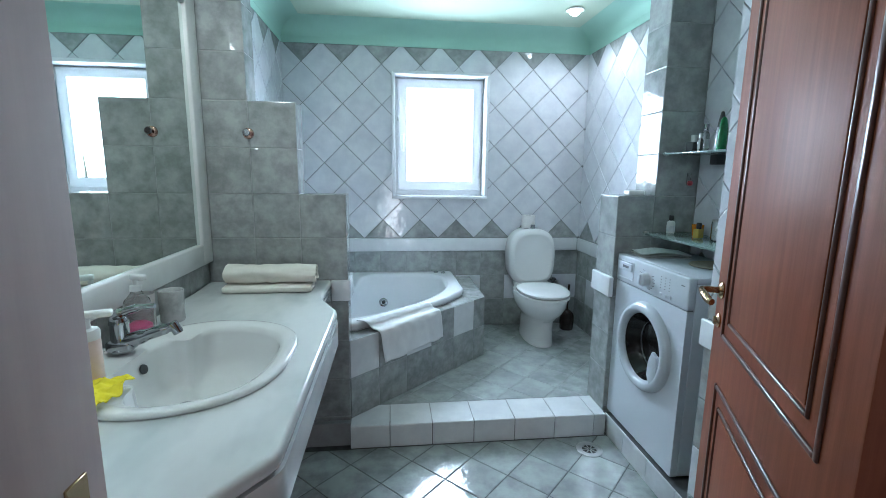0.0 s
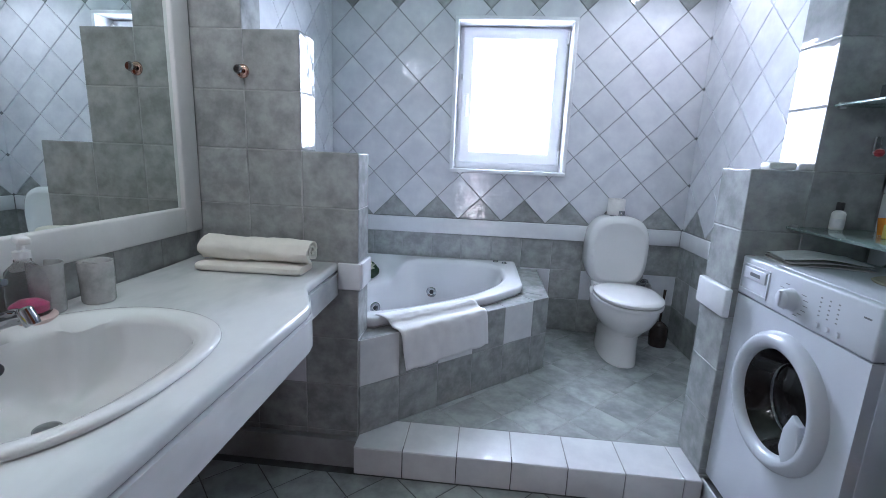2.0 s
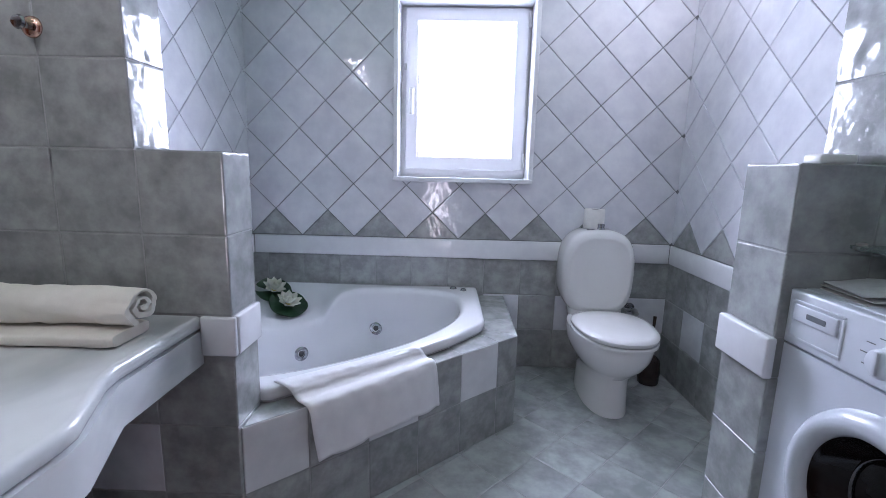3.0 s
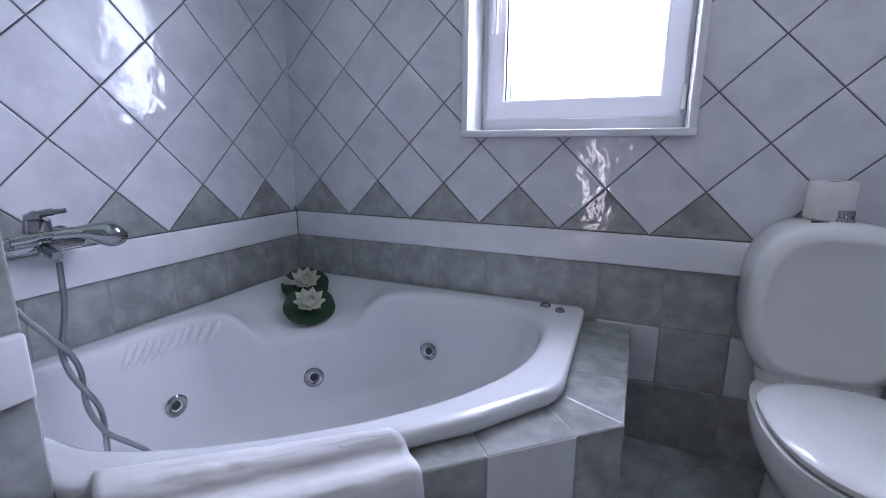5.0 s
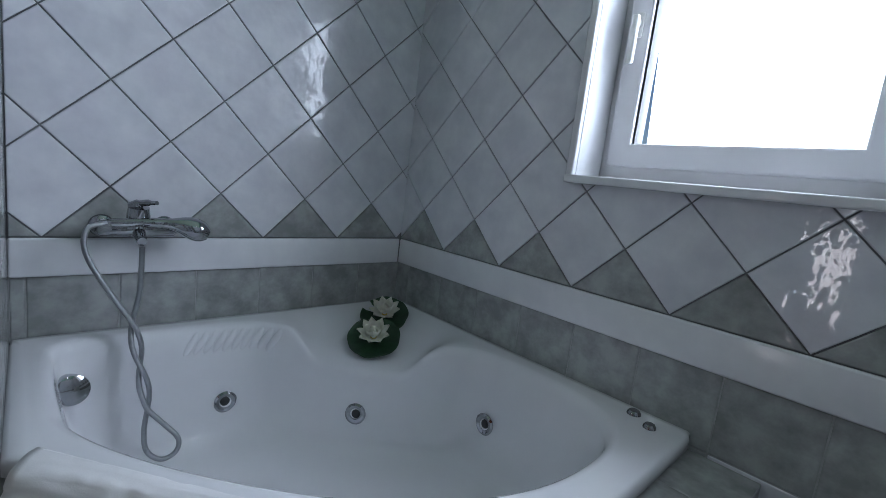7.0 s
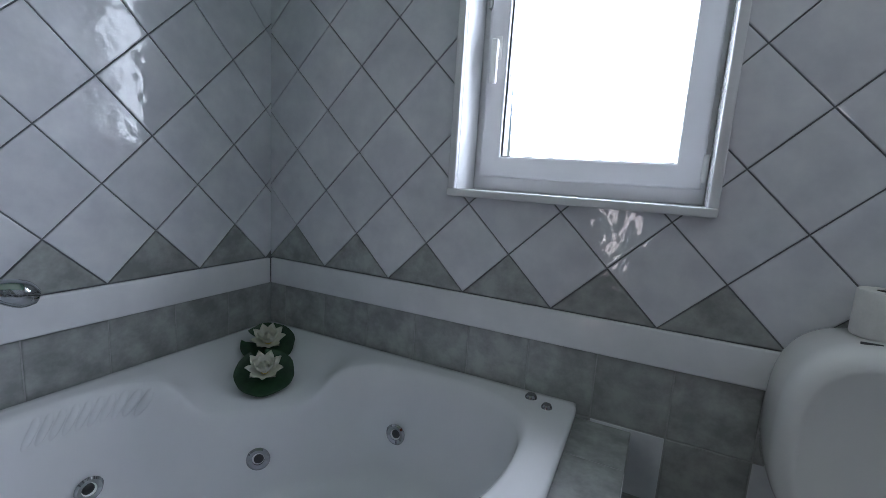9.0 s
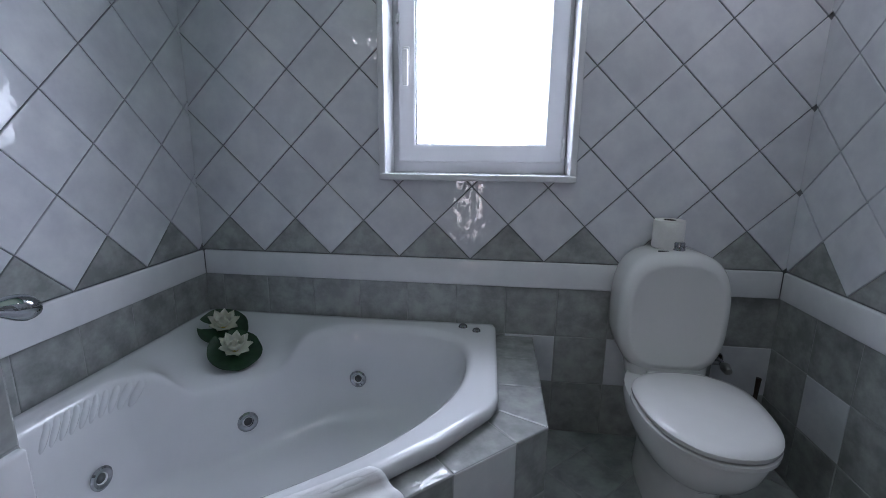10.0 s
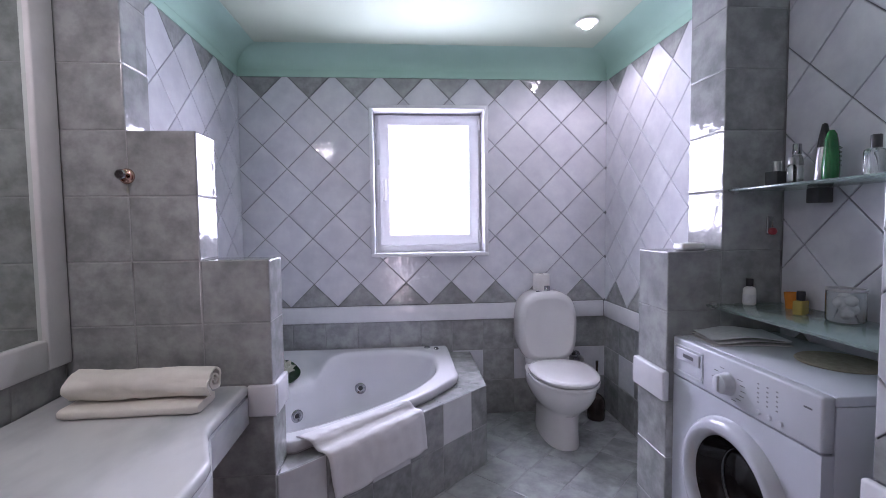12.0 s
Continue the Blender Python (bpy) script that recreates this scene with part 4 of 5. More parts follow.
# ---- washing machine ----
plinth = tagged(mesh_ob("plinth", box((1.89 + T, NIB, -0.01), (EAST, RY0, 0.115 - T)), M_GROUT_DARK), "low plinth faced with white tiles under the machine", "plinth", kind="structure")
WX0, WX1, WY0, WY1, WZ0, WZ1 = 1.902, 2.280, -1.944, -1.386, 0.127, 0.965
DZ, DY = 0.588, -1.674
washer = thing("washing_machine", "white slim front-loading washing machine with a round door", "washing machine")


def front_panel(y0, z0, y1, z1, hole, x):
    """A board facing -x with a round hole."""
    bm = bmesh.new()
    outer = [bm.verts.new((x, y, z)) for y, z in ((y0, z0), (y1, z0), (y1, z1), (y0, z1))]
    ring = [bm.verts.new((x, DY + hole * math.cos(a), DZ + hole * math.sin(a))) for a in [2 * math.pi * k / 64 for k in range(64)]]
    es = [bm.edges.new((g[k - 1], g[k])) for g in (outer, ring) for k in range(len(g))]
    bmesh.ops.triangle_fill(bm, use_beauty=True, edges=es)
    r = bmesh.ops.extrude_face_region(bm, geom=bm.faces[:])
    bmesh.ops.translate(bm, vec=(0.03, 0, 0), verts=[v for v in r["geom"] if isinstance(v, bmesh.types.BMVert)])
    return bm


part("front_panel", front_panel(WY0 + 0.002, WZ0, WY1 - 0.002, 0.832, 0.158, WX0 + 0.004), M_ENAMEL, washer, smooth=False)
for lo, hi in (((WX0 + 0.0345, WY0, WZ0), (WX1, WY0 + 0.012, WZ1 - 0.0245)), ((WX0 + 0.0345, WY1 - 0.012, WZ0), (WX1, WY1, WZ1 - 0.0245)), ((WX1 - 0.012, WY0 + 0.0125, WZ0), (WX1, WY1 - 0.0125, WZ1 - 0.0245)),
               ((WX0 + 0.0345, WY0 + 0.0125, WZ0), (WX1 - 0.0125, WY1 - 0.0125, WZ0 + 0.012))):
    part("side_panel", box(lo, hi, 0.003, 2), M_ENAMEL, washer)
part("worktop", box((WX0 + 0.0345, WY0 - 0.0005, WZ1 - 0.024), (WX1, WY1 + 0.0005, WZ1), 0.004, 3), M_ENAMEL, washer)
part("control_panel", box((WX0 + 0.002, WY0 + 0.001, 0.836), (WX0 + 0.034, WY1 - 0.001, WZ1 - 0.0005), 0.006, 4), M_PANEL, washer)
xf = WX0 + 0.002
drawer = part("detergent_drawer", box((xf - 0.0012, -1.540, 0.858), (xf + 0.004, -1.405, 0.940), 0.001, 1), M_ENAMEL, washer, "white detergent drawer with a grip recess")
for lo, hi in (((-1.545, 0.852), (-1.400, 0.860)), ((-1.545, 0.938), (-1.400, 0.944)), ((-1.545, 0.860), (-1.538, 0.938)), ((-1.407, 0.860), (-1.400, 0.938))):
    part("drawer_rim", box((xf - 0.003, lo[0], lo[1]), (xf + 0.002, hi[0], hi[1]), 0.002, 2), M_PANEL, drawer)
part("grip_flap", box((xf - 0.006, -1.532, 0.897), (xf, -1.413, 0.935), 0.003, 3), M_PANEL, drawer)
part("brand_mark", box((xf - 0.0066, -1.505, 0.910), (xf - 0.0055, -1.452, 0.922), 0.0004, 1), M_PRINT, drawer, "dark brand mark")
part("dial", lathe([(0, 0.030), (0.022, 0.030), (0.027, 0.026), (0.030, 0.004), (0.033, 0.0)], 36, pose(xf - 0.001, -1.652, 0.892, 0, -90, 0)), M_PANEL, washer, "white programme dial")
part("dial_grip", box((xf - 0.036, -1.657, 0.872), (xf - 0.028, -1.647, 0.916), 0.002, 2), M_PANEL, washer)
for k in range(11):
    a = math.radians(-65 + 205 * k / 10) if k < 6 else math.radians(115 + 125 * (k - 6) / 4)
    cy, cz = -1.652 - 0.058 * math.cos(a), 0.892 + 0.042 * math.sin(a)
    part("print_bar", box((xf - 0.0006, cy - 0.009, cz - 0.0010), (xf + 0.001, cy + 0.009, cz + 0.0010)), M_PRINT, washer, smooth=False)
for r in range(3):
    for k in range(5):
        part("indicator", box((xf - 0.0006, -1.762 - 0.030 * r - 0.003, 0.930 - 0.012 * k), (xf + 0.001, -1.762 - 0.030 * r + 0.003, 0.933 - 0.012 * k)), M_PRINT, washer, smooth=False)
for cy in (-1.765, -1.800, -1.835):
    part("push_button", lathe([(0, 0.004), (0.006, 0.004), (0.008, 0.0)], 16, pose(xf, cy, 0.858, 0, -90, 0)), M_PANEL, washer)
part("panel_print", box((xf - 0.0006, -1.918, 0.926), (xf + 0.001, -1.896, 0.930)), M_PRINT, washer, smooth=False)
ring = part("door_ring", lathe([(0.1515, -0.03), (0.1505, 0.008), (0.156, 0.023), (0.171, 0.032), (0.188, 0.028), (0.200, 0.014), (0.204, 0.0)], 72, pose(WX0 + 0.004, DY, DZ, 0, -90, 0)), M_ENAMEL, washer, "white rounded door ring", auto=70)
part("inner_ring", lathe([(0.1125, -0.058), (0.1115, -0.0515), (0.108, -0.0535), (0.107, -0.062)], 64, pose(WX0 + 0.002, DY, DZ, 0, -90, 0)), M_DRUM, ring, "thin dark steel ring in the glass", auto=70)
part("door_glass", lathe([(0.1503, 0.006), (0.145, -0.004), (0.126, -0.044), (0.104, -0.062), (0.09, -0.073), (0.0, -0.085)], 56, pose(WX0 + 0.004, DY, DZ, 0, -90, 0)), M_TINTED, ring, "dark glass porthole", auto=80)
part("drum", lathe([(0.165, 0.0), (0.172, -0.05), (0.20, -0.06), (0.20, -0.29), (0.0, -0.30)], 48, pose(WX0 + 0.004, DY, DZ, 0, -90, 0)), M_DRUM, washer, "dark steel drum", auto=60)
part("bellows", lathe([(0.166, -0.001), (0.150, -0.02), (0.160, -0.045), (0.172, -0.052)], 48, pose(WX0 + 0.004, DY, DZ, 0, -90, 0)), M_BLACK, washer, "grey rubber bellows", auto=80)
part("door_grip", prism([(0.152, -0.055), (0.150, 0.0), (0.144, 0.048), (0.108, 0.062), (0.086, 0.012), (0.082, -0.050), (0.105, -0.088)][::-1], 0.010, 0.030, 0.006, 3,
                        pose(WX0 + 0.004, DY, DZ - 0.045, 90, 0, -90)), M_ENAMEL, ring, "white pull grip")
for cy in (WY0 + 0.05, WY1 - 0.05):
    for cx in (WX0 + 0.05, WX1 - 0.05):
        part("foot", lathe([(0, 0), (0.018, 0), (0.018, 0.010), (0.012, 0.013), (0, 0.013)], 16, pose(cx, cy, 0.115)), M_BLACK, washer, "black rubber foot")

# ---- glass shelves and what stands on them ----


def shelf(name_label, x0, z, y0, y1):
    s = thing("glass_shelf", name_label, "shelf", "glass shelves")
    part("glass", box((x0, y0, z - 0.008), (EAST - 0.003, y1, z), 0.002, 2), M_SHELF, s)
    for yy in (y0 + 0.16, y1 - 0.16):
        part("bracket", box((EAST - 0.05, yy - 0.022, z - 0.055), (EAST - 0.002, yy + 0.022, z - 0.0085), 0.003, 2), M_DARK, s, "dark metal bracket")
    part("clip", box((x0 + 0.012, y1 - 0.014, z - 0.014), (x0 + 0.03, y1, z + 0.006), 0.002, 2), M_STEEL, s, "steel clip")
    return s


S1, S2 = 1.070, 1.458
shelf("pale green glass shelf over the washing machine", 2.015, S1, NIB + 0.008, RY0 - 0.002)
shelf("upper pale green glass shelf on the tiled wall", 2.085, S2, NIB + 0.008, RY0 - 0.002)


def bottle(name, label, m, body, cap, body_mat, cap_mat, cat="bottle", tag=None, tag_mat=None, n=24):
    b = thing(name, label, cat)
    part("body", lathe(body, n), body_mat, b, auto=50)
    part("cap", lathe(cap, n), cap_mat, b, auto=50)
    if tag:
        r, z0, z1 = tag
        part("label", lathe([(r - 0.0005, z0), (r + 0.0006, z0), (r + 0.0006, z1), (r - 0.0005, z1)], n), tag_mat or M_WPLAST, b)
    return place(b, m)


def vial(h, r, neck=0.4, ch=0.02):
    return ([(0, 0), (r * 0.9, 0), (r, 0.003), (r, h * 0.82), (r * 0.8, h * 0.93), (r * neck, h * 0.97), (r * neck, h), (0, h)],
            [(0, h + 0.0005), (r * neck * 1.15, h + 0.0005), (r * neck * 1.15, h + ch), (r * neck, h + ch + 0.002), (0, h + ch + 0.002)])


def flat_bottle(name, label, m, w, d, h, body_mat, cap_mat, cr, ch, bevel=0.004):
    b = thing(name, label, "bottle")
    part("body", box((-w / 2, -d / 2, 0), (w / 2, d / 2, h), bevel, 3), body_mat, b)
    part("cap", lathe([(0, h + 0.0005), (cr, h + 0.0005), (cr, h + ch), (cr * 0.9, h + ch + 0.002), (0, h + ch + 0.002)], 20), cap_mat, b)
    return place(b, m)


# lower shelf
a, c = vial(0.062, 0.019, 0.5, 0.024)
bottle("shampoo_bottle", "small clear bottle with black cap on the lower glass shelf", pose(2.150, -1.418, S1), a, c, M_WPLAST, M_BLACK, tag=(0.019, 0.008, 0.036), tag_mat=M_PAGE)
glass_cup = thing("orange_candle_glass", "small orange candle glass on the glass shelf", "candle holder")
part("cup", lathe([(0, 0), (0.021, 0), (0.027, 0.05), (0.025, 0.05), (0.020, 0.008), (0, 0.006)], 28), M_ORANGE, glass_cup)
place(glass_cup, pose(2.235, -1.500, S1))
flat_bottle("perfume_bottle", "small yellow bottle with black cap on the glass shelf", pose(2.175, -1.590, S1, 0, 0, 25), 0.045, 0.026, 0.042, M_AMBER, M_BLACK, 0.011, 0.026)
jar = thing("glass_jar", "square clear glass jar filled with white cotton", "jar")
part("glass", lathe([(0, 0), (0.042, 0), (0.045, 0.004), (0.045, 0.085), (0.042, 0.085), (0.042, 0.006), (0, 0.004)], 24), M_GLASS, jar, "clear glass wall")
part("rim", lathe([(0.0415, 0.0855), (0.046, 0.0855), (0.046, 0.092), (0.0415, 0.092)], 24), M_STEEL, jar, "steel rim")
bmj = bmesh.new()
for k in range(9):
    r = bmesh.ops.create_icosphere(bmj, subdivisions=2, radius=0.016)
    bmesh.ops.translate(bmj, vec=(random.uniform(-0.02, 0.02), random.uniform(-0.02, 0.02), 0.024 + 0.005 * k), verts=r["verts"])
part("cotton", bmj, M_COTTON, jar, "white cotton balls")
place(jar, pose(2.215, -1.690, S1))
# upper shelf
flat_bottle("perfume_box_bottle", "dark square perfume bottle with pale cap", pose(2.190, -1.470, S2, 0, 0, 15), 0.055, 0.04, 0.050, M_DARK, M_STEEL, 0.013, 0.030)
a, c = vial(0.095, 0.017, 0.6, 0.030)
bottle("lotion_bottle", "slim clear bottle with chrome cap", pose(2.205, -1.528, S2), a, c, M_GLASS, M_CHROME, tag=(0.0172, 0.02, 0.06), tag_mat=M_PAGE)
a, c = vial(0.060, 0.013, 0.6, 0.020)
bottle("small_vial", "small clear glass vial with steel cap", pose(2.16, -1.560, S2), a, c, M_GLASS, M_STEEL)
bottle("black_bottle", "tall tapering black and clear bottle", pose(2.225, -1.598, S2), [(0, 0), (0.022, 0), (0.024, 0.004), (0.021, 0.06), (0.017, 0.105), (0, 0.106)],
       [(0, 0.1065), (0.017, 0.1065), (0.013, 0.14), (0.007, 0.172), (0, 0.176)], M_STEEL, M_BLACK)
gb = thing("green_shower_gel", "curved green plastic shower gel bottle", "bottle")
bmg = bmesh.new()
rings = []
for z, w, d, o in ((0, 0.024, 0.016, 0), (0.004, 0.028, 0.019, 0), (0.03, 0.031, 0.021, 0.001), (0.06, 0.027, 0.020, 0.004), (0.085, 0.025, 0.018, 0.006), (0.11, 0.023, 0.016, 0.006), (0.132, 0.016, 0.012, 0.004), (0.143, 0.006, 0.006, 0.003)):
    rings.append([bmg.verts.new((o + w * math.cos(q), d * math.sin(q), z)) for q in [2 * math.pi * k / 24 for k in range(24)]])
skin(bmg, rings, True)
bmg.faces.new(rings[0][::-1])
bmg.faces.new(rings[-1])
part("body", bmg, M_GREEN, gb)
for k in range(5):
    part("grip_rib", tube([(0.006 - 0.02, -0.019, 0.045 + 0.012 * k), (0.006, -0.0215, 0.045 + 0.012 * k), (0.006 + 0.02, -0.018, 0.045 + 0.012 * k)], 0.0018, 6), M_GREEN, gb)
place(gb, pose(2.19, -1.655, S2, 0, 0, 40))
flat_bottle("eau_bottle", "round clear perfume bottle with dark cap", pose(2.20, -1.768, S2, 0, 0, 10), 0.055, 0.035, 0.075, M_GLASS, M_DARK, 0.012, 0.032, 0.012)
freshener = thing("air_freshener", "small white holder with a red bead on the tiles", "air freshener")
part("plate", box((2.225, RY0 - 0.010, 1.305), (2.245, RY0 - 0.0005, 1.365), 0.003, 2), M_GLASS, freshener, "clear plastic strip")
part("bead", lathe([(0, -0.014), (0.010, -0.010), (0.014, 0), (0.010, 0.010), (0, 0.014)], 20, pose(2.235, RY0 - 0.018, 1.315)), M_RED, freshener, "red bead")
soap_box = thing("folded_white_packet", "small white packet lying on the half wall", "packet")
part("packet", box((1.965, -1.335, 1.2505), (2.052, -1.275, 1.275), 0.008, 3), M_WPLAST, soap_box)

# on the washing machine
mag = thing("magazine", "folded printed magazine lying on the washing machine", "magazine")
for k, (w, d, r) in enumerate(((0.235, 0.165, 0), (0.225, 0.160, 4), (0.228, 0.155, -3))):
    bmm = bmesh.new()
    nx, ny = 14, 6
    top = [[bmm.verts.new((-w / 2 + w * i / nx, -d / 2 + d * j / ny, 0.008 * k + 0.010 * math.sin(math.pi * i / nx) ** 2 * (0.3 + 0.7 * k / 2) + 0.002)) for j in range(ny + 1)] for i in range(nx + 1)]
    skin(bmm, top, False)
    rr = bmesh.ops.extrude_face_region(bmm, geom=bmm.faces[:])
    bmesh.ops.translate(bmm, vec=(0, 0, -0.0018), verts=[v for v in rr["geom"] if isinstance(v, bmesh.types.BMVert)])
    bmesh.ops.transform(bmm, matrix=pose(0, 0, 0, 0, 0, r), verts=bmm.verts[:])
    part("sheet", bmm, M_PAGE if k == 2 else M_PAGE_EDGE, mag, "printed cover" if k == 2 else "")
place(mag, pose(2.075, -1.468, WZ1, 0, 0, -8))
mat_round = thing("round_mat", "round brown cork mat lying on the washing machine", "mat")
part("disc", lathe([(0, 0), (0.095, 0), (0.098, 0.003), (0.095, 0.006), (0, 0.006)], 48), M_CORK, mat_round)
place(mat_round, pose(2.165, -1.725, WZ1))

# ---- on the counter ----
CZ0 = CT + 0.0005


def cloth_slab(w, d, h, seed):
    """A folded cloth: soft stacked layers with rounded folds."""
    bm = bmesh.new()
    nx, n = 22, 28
    rings = []
    for i in range(nx + 1):
        x = -w / 2 + w * i / nx
        end = 1.0 - 0.10 * (1 - min(1.0, min(i, nx - i) / 1.5)) ** 2
        ring = []
        for k in range(n):
            a = 2 * math.pi * k / n
            c, s = math.cos(a), math.sin(a)
            y = d / 2 * math.copysign(abs(c) ** 0.35, c) * end
            z = h / 2 + h / 2 * math.copysign(abs(s) ** 0.5, s) * end
            z += 0.0025 * noise.noise((x * 14, y * 14, seed)) * (1 if s > 0 else 0)
            y += 0.003 * noise.noise((x * 10 + 5, seed, a))
            ring.append(bm.verts.new((x, y, max(0.0, z))))
        rings.append(ring)
    skin(bm, rings, True)
    bm.faces.new(rings[0][::-1])
    bm.faces.new(rings[-1])
    return bm


def roll_mesh(w, r, seed):
    """A rolled towel: a spiral with open layers at its ends."""
    bm = bmesh.new()
    turns, n, nx = 2.3, 110, 30
    rings = []
    for i in range(nx + 1):
        x = -w / 2 + w * i / nx
        lean = 0.004 * noise.noise((x * 8, seed, 0))
        outer, inn = [], []
        for k in range(n + 1):
            t = k / n
            a = t * turns * 2 * math.pi + 2.4
            rr = r * (0.16 + 0.84 * t) * (1 + 0.16 * noise.noise((x * 9, math.cos(a) * 1.6, math.sin(a) * 1.6 + seed)) + 0.05 * noise.noise((x * 31, math.cos(a) * 4, math.sin(a) * 4 + seed)) - 0.07 * math.exp(-((x + 0.035 + 0.02 * math.sin(a)) / 0.012) ** 2))
            ex = 0.010 * noise.noise((t * 9, i // nx, seed)) if i in (0, nx) else 0
            outer.append(bm.verts.new((x + ex, rr * math.cos(a) * 1.18 + lean, (rr * math.sin(a) + (0.007 * noise.noise((x * 6, 3.1, seed)) - 0.012 * max(0.0, x / w) if math.sin(a) > 0 else 0)) * 0.86)))
            ri = rr - r * 0.25
            inn.append(bm.verts.new((x + ex, ri * math.cos(a) * 1.18 + lean, ri * math.sin(a) * 0.86)))
        rings.append(outer + inn[::-1])
    skin(bm, rings, True)
    for g in (rings[0], rings[-1]):
        m = len(g)
        for k in range(n):
            bm.faces.new((g[k], g[k + 1], g[m - 2 - k], g[m - 1 - k]))
    return bm


towel_flat = thing("folded_towel", "cream towel folded flat on the marble counter", "towel")
part("cloth", cloth_slab(0.36, 0.125, 0.028, 3), M_TERRY, towel_flat)
place(towel_flat, pose(0.250, -1.535, CZ0, 0, 0, 1))
towel_roll = thing("rolled_towel", "cream towel rolled up on a folded towel", "towel")
part("cloth", roll_mesh(0.375, 0.052, 5), M_TERRY, towel_roll)
place(towel_roll, pose(0.258, -1.512, CZ0 + 0.028 + 0.0445, 0, 0, 1))

cup = thing("toothbrush_cup", "grey marbled ceramic toothbrush cup on the counter", "cup")
part("cup", lathe([(0, 0), (0.034, 0), (0.037, 0.004), (0.0395, 0.104), (0.0385, 0.108), (0.035, 0.104), (0.032, 0.01), (0, 0.008)], 36), M_CUP, cup)
part("divider", box((-0.034, -0.003, 0.090), (0.034, 0.003, 0.103), 0.001, 1), M_CUP, cup)
place(cup, pose(0.032, -1.930, CZ0))
tumbler = thing("tumbler", "grey marbled ceramic tumbler beside the soap bottle", "cup")
part("cup", lathe([(0, 0), (0.030, 0), (0.033, 0.004), (0.036, 0.122), (0.0345, 0.122), (0.031, 0.010), (0, 0.008)], 32), M_CUP, tumbler)
place(tumbler, pose(-0.010, -2.025, CZ0))

soap = thing("liquid_soap_bottle", "clear pump bottle with a little pink liquid soap", "soap dispenser")
part("bottle", lathe([(0, 0), (0.036, 0), (0.039, 0.004), (0.039, 0.075), (0.033, 0.10), (0.016, 0.118), (0.015, 0.126), (0, 0.126)], 32), M_CLEAR, soap, "clear plastic bottle")
part("liquid", lathe([(0, 0.006), (0.028, 0.006), (0.030, 0.012), (0.030, 0.022), (0.024, 0.029), (0.014, 0.036), (0, 0.037)], 28), M_PINK, soap, "pink liquid")
part("collar", lathe([(0, 0.1265), (0.016, 0.1265), (0.016, 0.142), (0.008, 0.145), (0.006, 0.160), (0, 0.160)], 24), M_WPLAST, soap, "white pump collar")
part("nozzle", box((-0.010, -0.012, 0.160), (0.042, 0.012, 0.176), 0.005, 3), M_WPLAST, soap, "white pump head")
place(soap, pose(0.010, -2.090, CZ0 + 0.0185, 0, 0, -30) @ Matrix.Diagonal((1.0, 1.0, 1.03, 1)))
soap_dish = thing("soap_dish", "pale pink oval dish under the soap bottle", "soap dish")
part("dish", loft([(0, 0, 0, 0.050, 0.040, 0.040), (0, 0, 0.004, 0.055, 0.044, 0.044), (0, 0, 0.016, 0.058, 0.046, 0.046), (0, 0, 0.018, 0.055, 0.043, 0.043)], p=2.2), M_SOAP, soap_dish)
place(soap_dish, pose(0.012, -2.090, CZ0, 0, 0, -30))

foam = thing("foam_soap_dispenser", "pale pink pump bottle standing on a yellow cloth", "soap dispenser")
part("bottle", lathe([(0, 0), (0.026, 0), (0.028, 0.004), (0.028, 0.095), (0.027, 0.100), (0, 0.100)], 36), M_SOAP, foam, "pale pink bottle")
part("collar", lathe([(0, 0.1005), (0.0275, 0.1005), (0.0285, 0.104), (0.0285, 0.118), (0.025, 0.124), (0.012, 0.126), (0.0115, 0.150), (0, 0.150)], 36), M_WPLAST, foam, "white screw collar")
part("nozzle", box((-0.014, -0.012, 0.150), (0.056, 0.012, 0.166), 0.006, 3), M_WPLAST, foam, "white pump head")
place(foam, pose(0.078, -2.430, CZ0 + 0.0225, 0, 0, 18))


def crumpled(w, d, amp, seed, base=0.0, n=26, rest=None):
    bm = bmesh.new()
    g = []
    for i in range(n + 1):
        row = []
        for j in range(n + 1):
            u, v = i / n - 0.5, j / n - 0.5
            x = w * u * (1 + 0.18 * noise.noise((u * 3, v * 3, seed)))
            y = d * v * (1 + 0.18 * noise.noise((u * 3 + 7, v * 3, seed)))
            z = amp * (0.5 + 0.5 * noise.noise((u * 5 + seed, v * 5, 2))) + amp * 0.5 * noise.noise((u * 11, v * 11, seed))
            z = max(0.001, z)
            if rest:
                z += rest(x, y)
            row.append(bm.verts.new((x, y, base + z)))
        g.append(row)
    skin(bm, g, False)
    r = bmesh.ops.extrude_face_region(bm, geom=bm.faces[:])
    bmesh.ops.translate(bm, vec=(0, 0, 0.0025), verts=[v for v in r["geom"] if isinstance(v, bmesh.types.BMVert)])
    return bm


cloth = thing("yellow_cleaning_cloth", "crumpled bright yellow cleaning cloth on basin edge", "cloth")
CLX, CLY = 0.114, -2.508


def basin_rim(x, y):
    """The height over the counter on which the cloth rests."""
    q = math.hypot((CLX + x - SX) / SRX, (CLY + y - SY) / SRY)
    return 0.019 * max(0.0, min(1.0, (1.12 - q) / 0.12))


part("cloth", crumpled(0.128, 0.140, 0.020, 4, rest=basin_rim), M_YELLOW, cloth, auto=180)
place(cloth, pose(CLX, CLY, CZ0 + 0.0005))

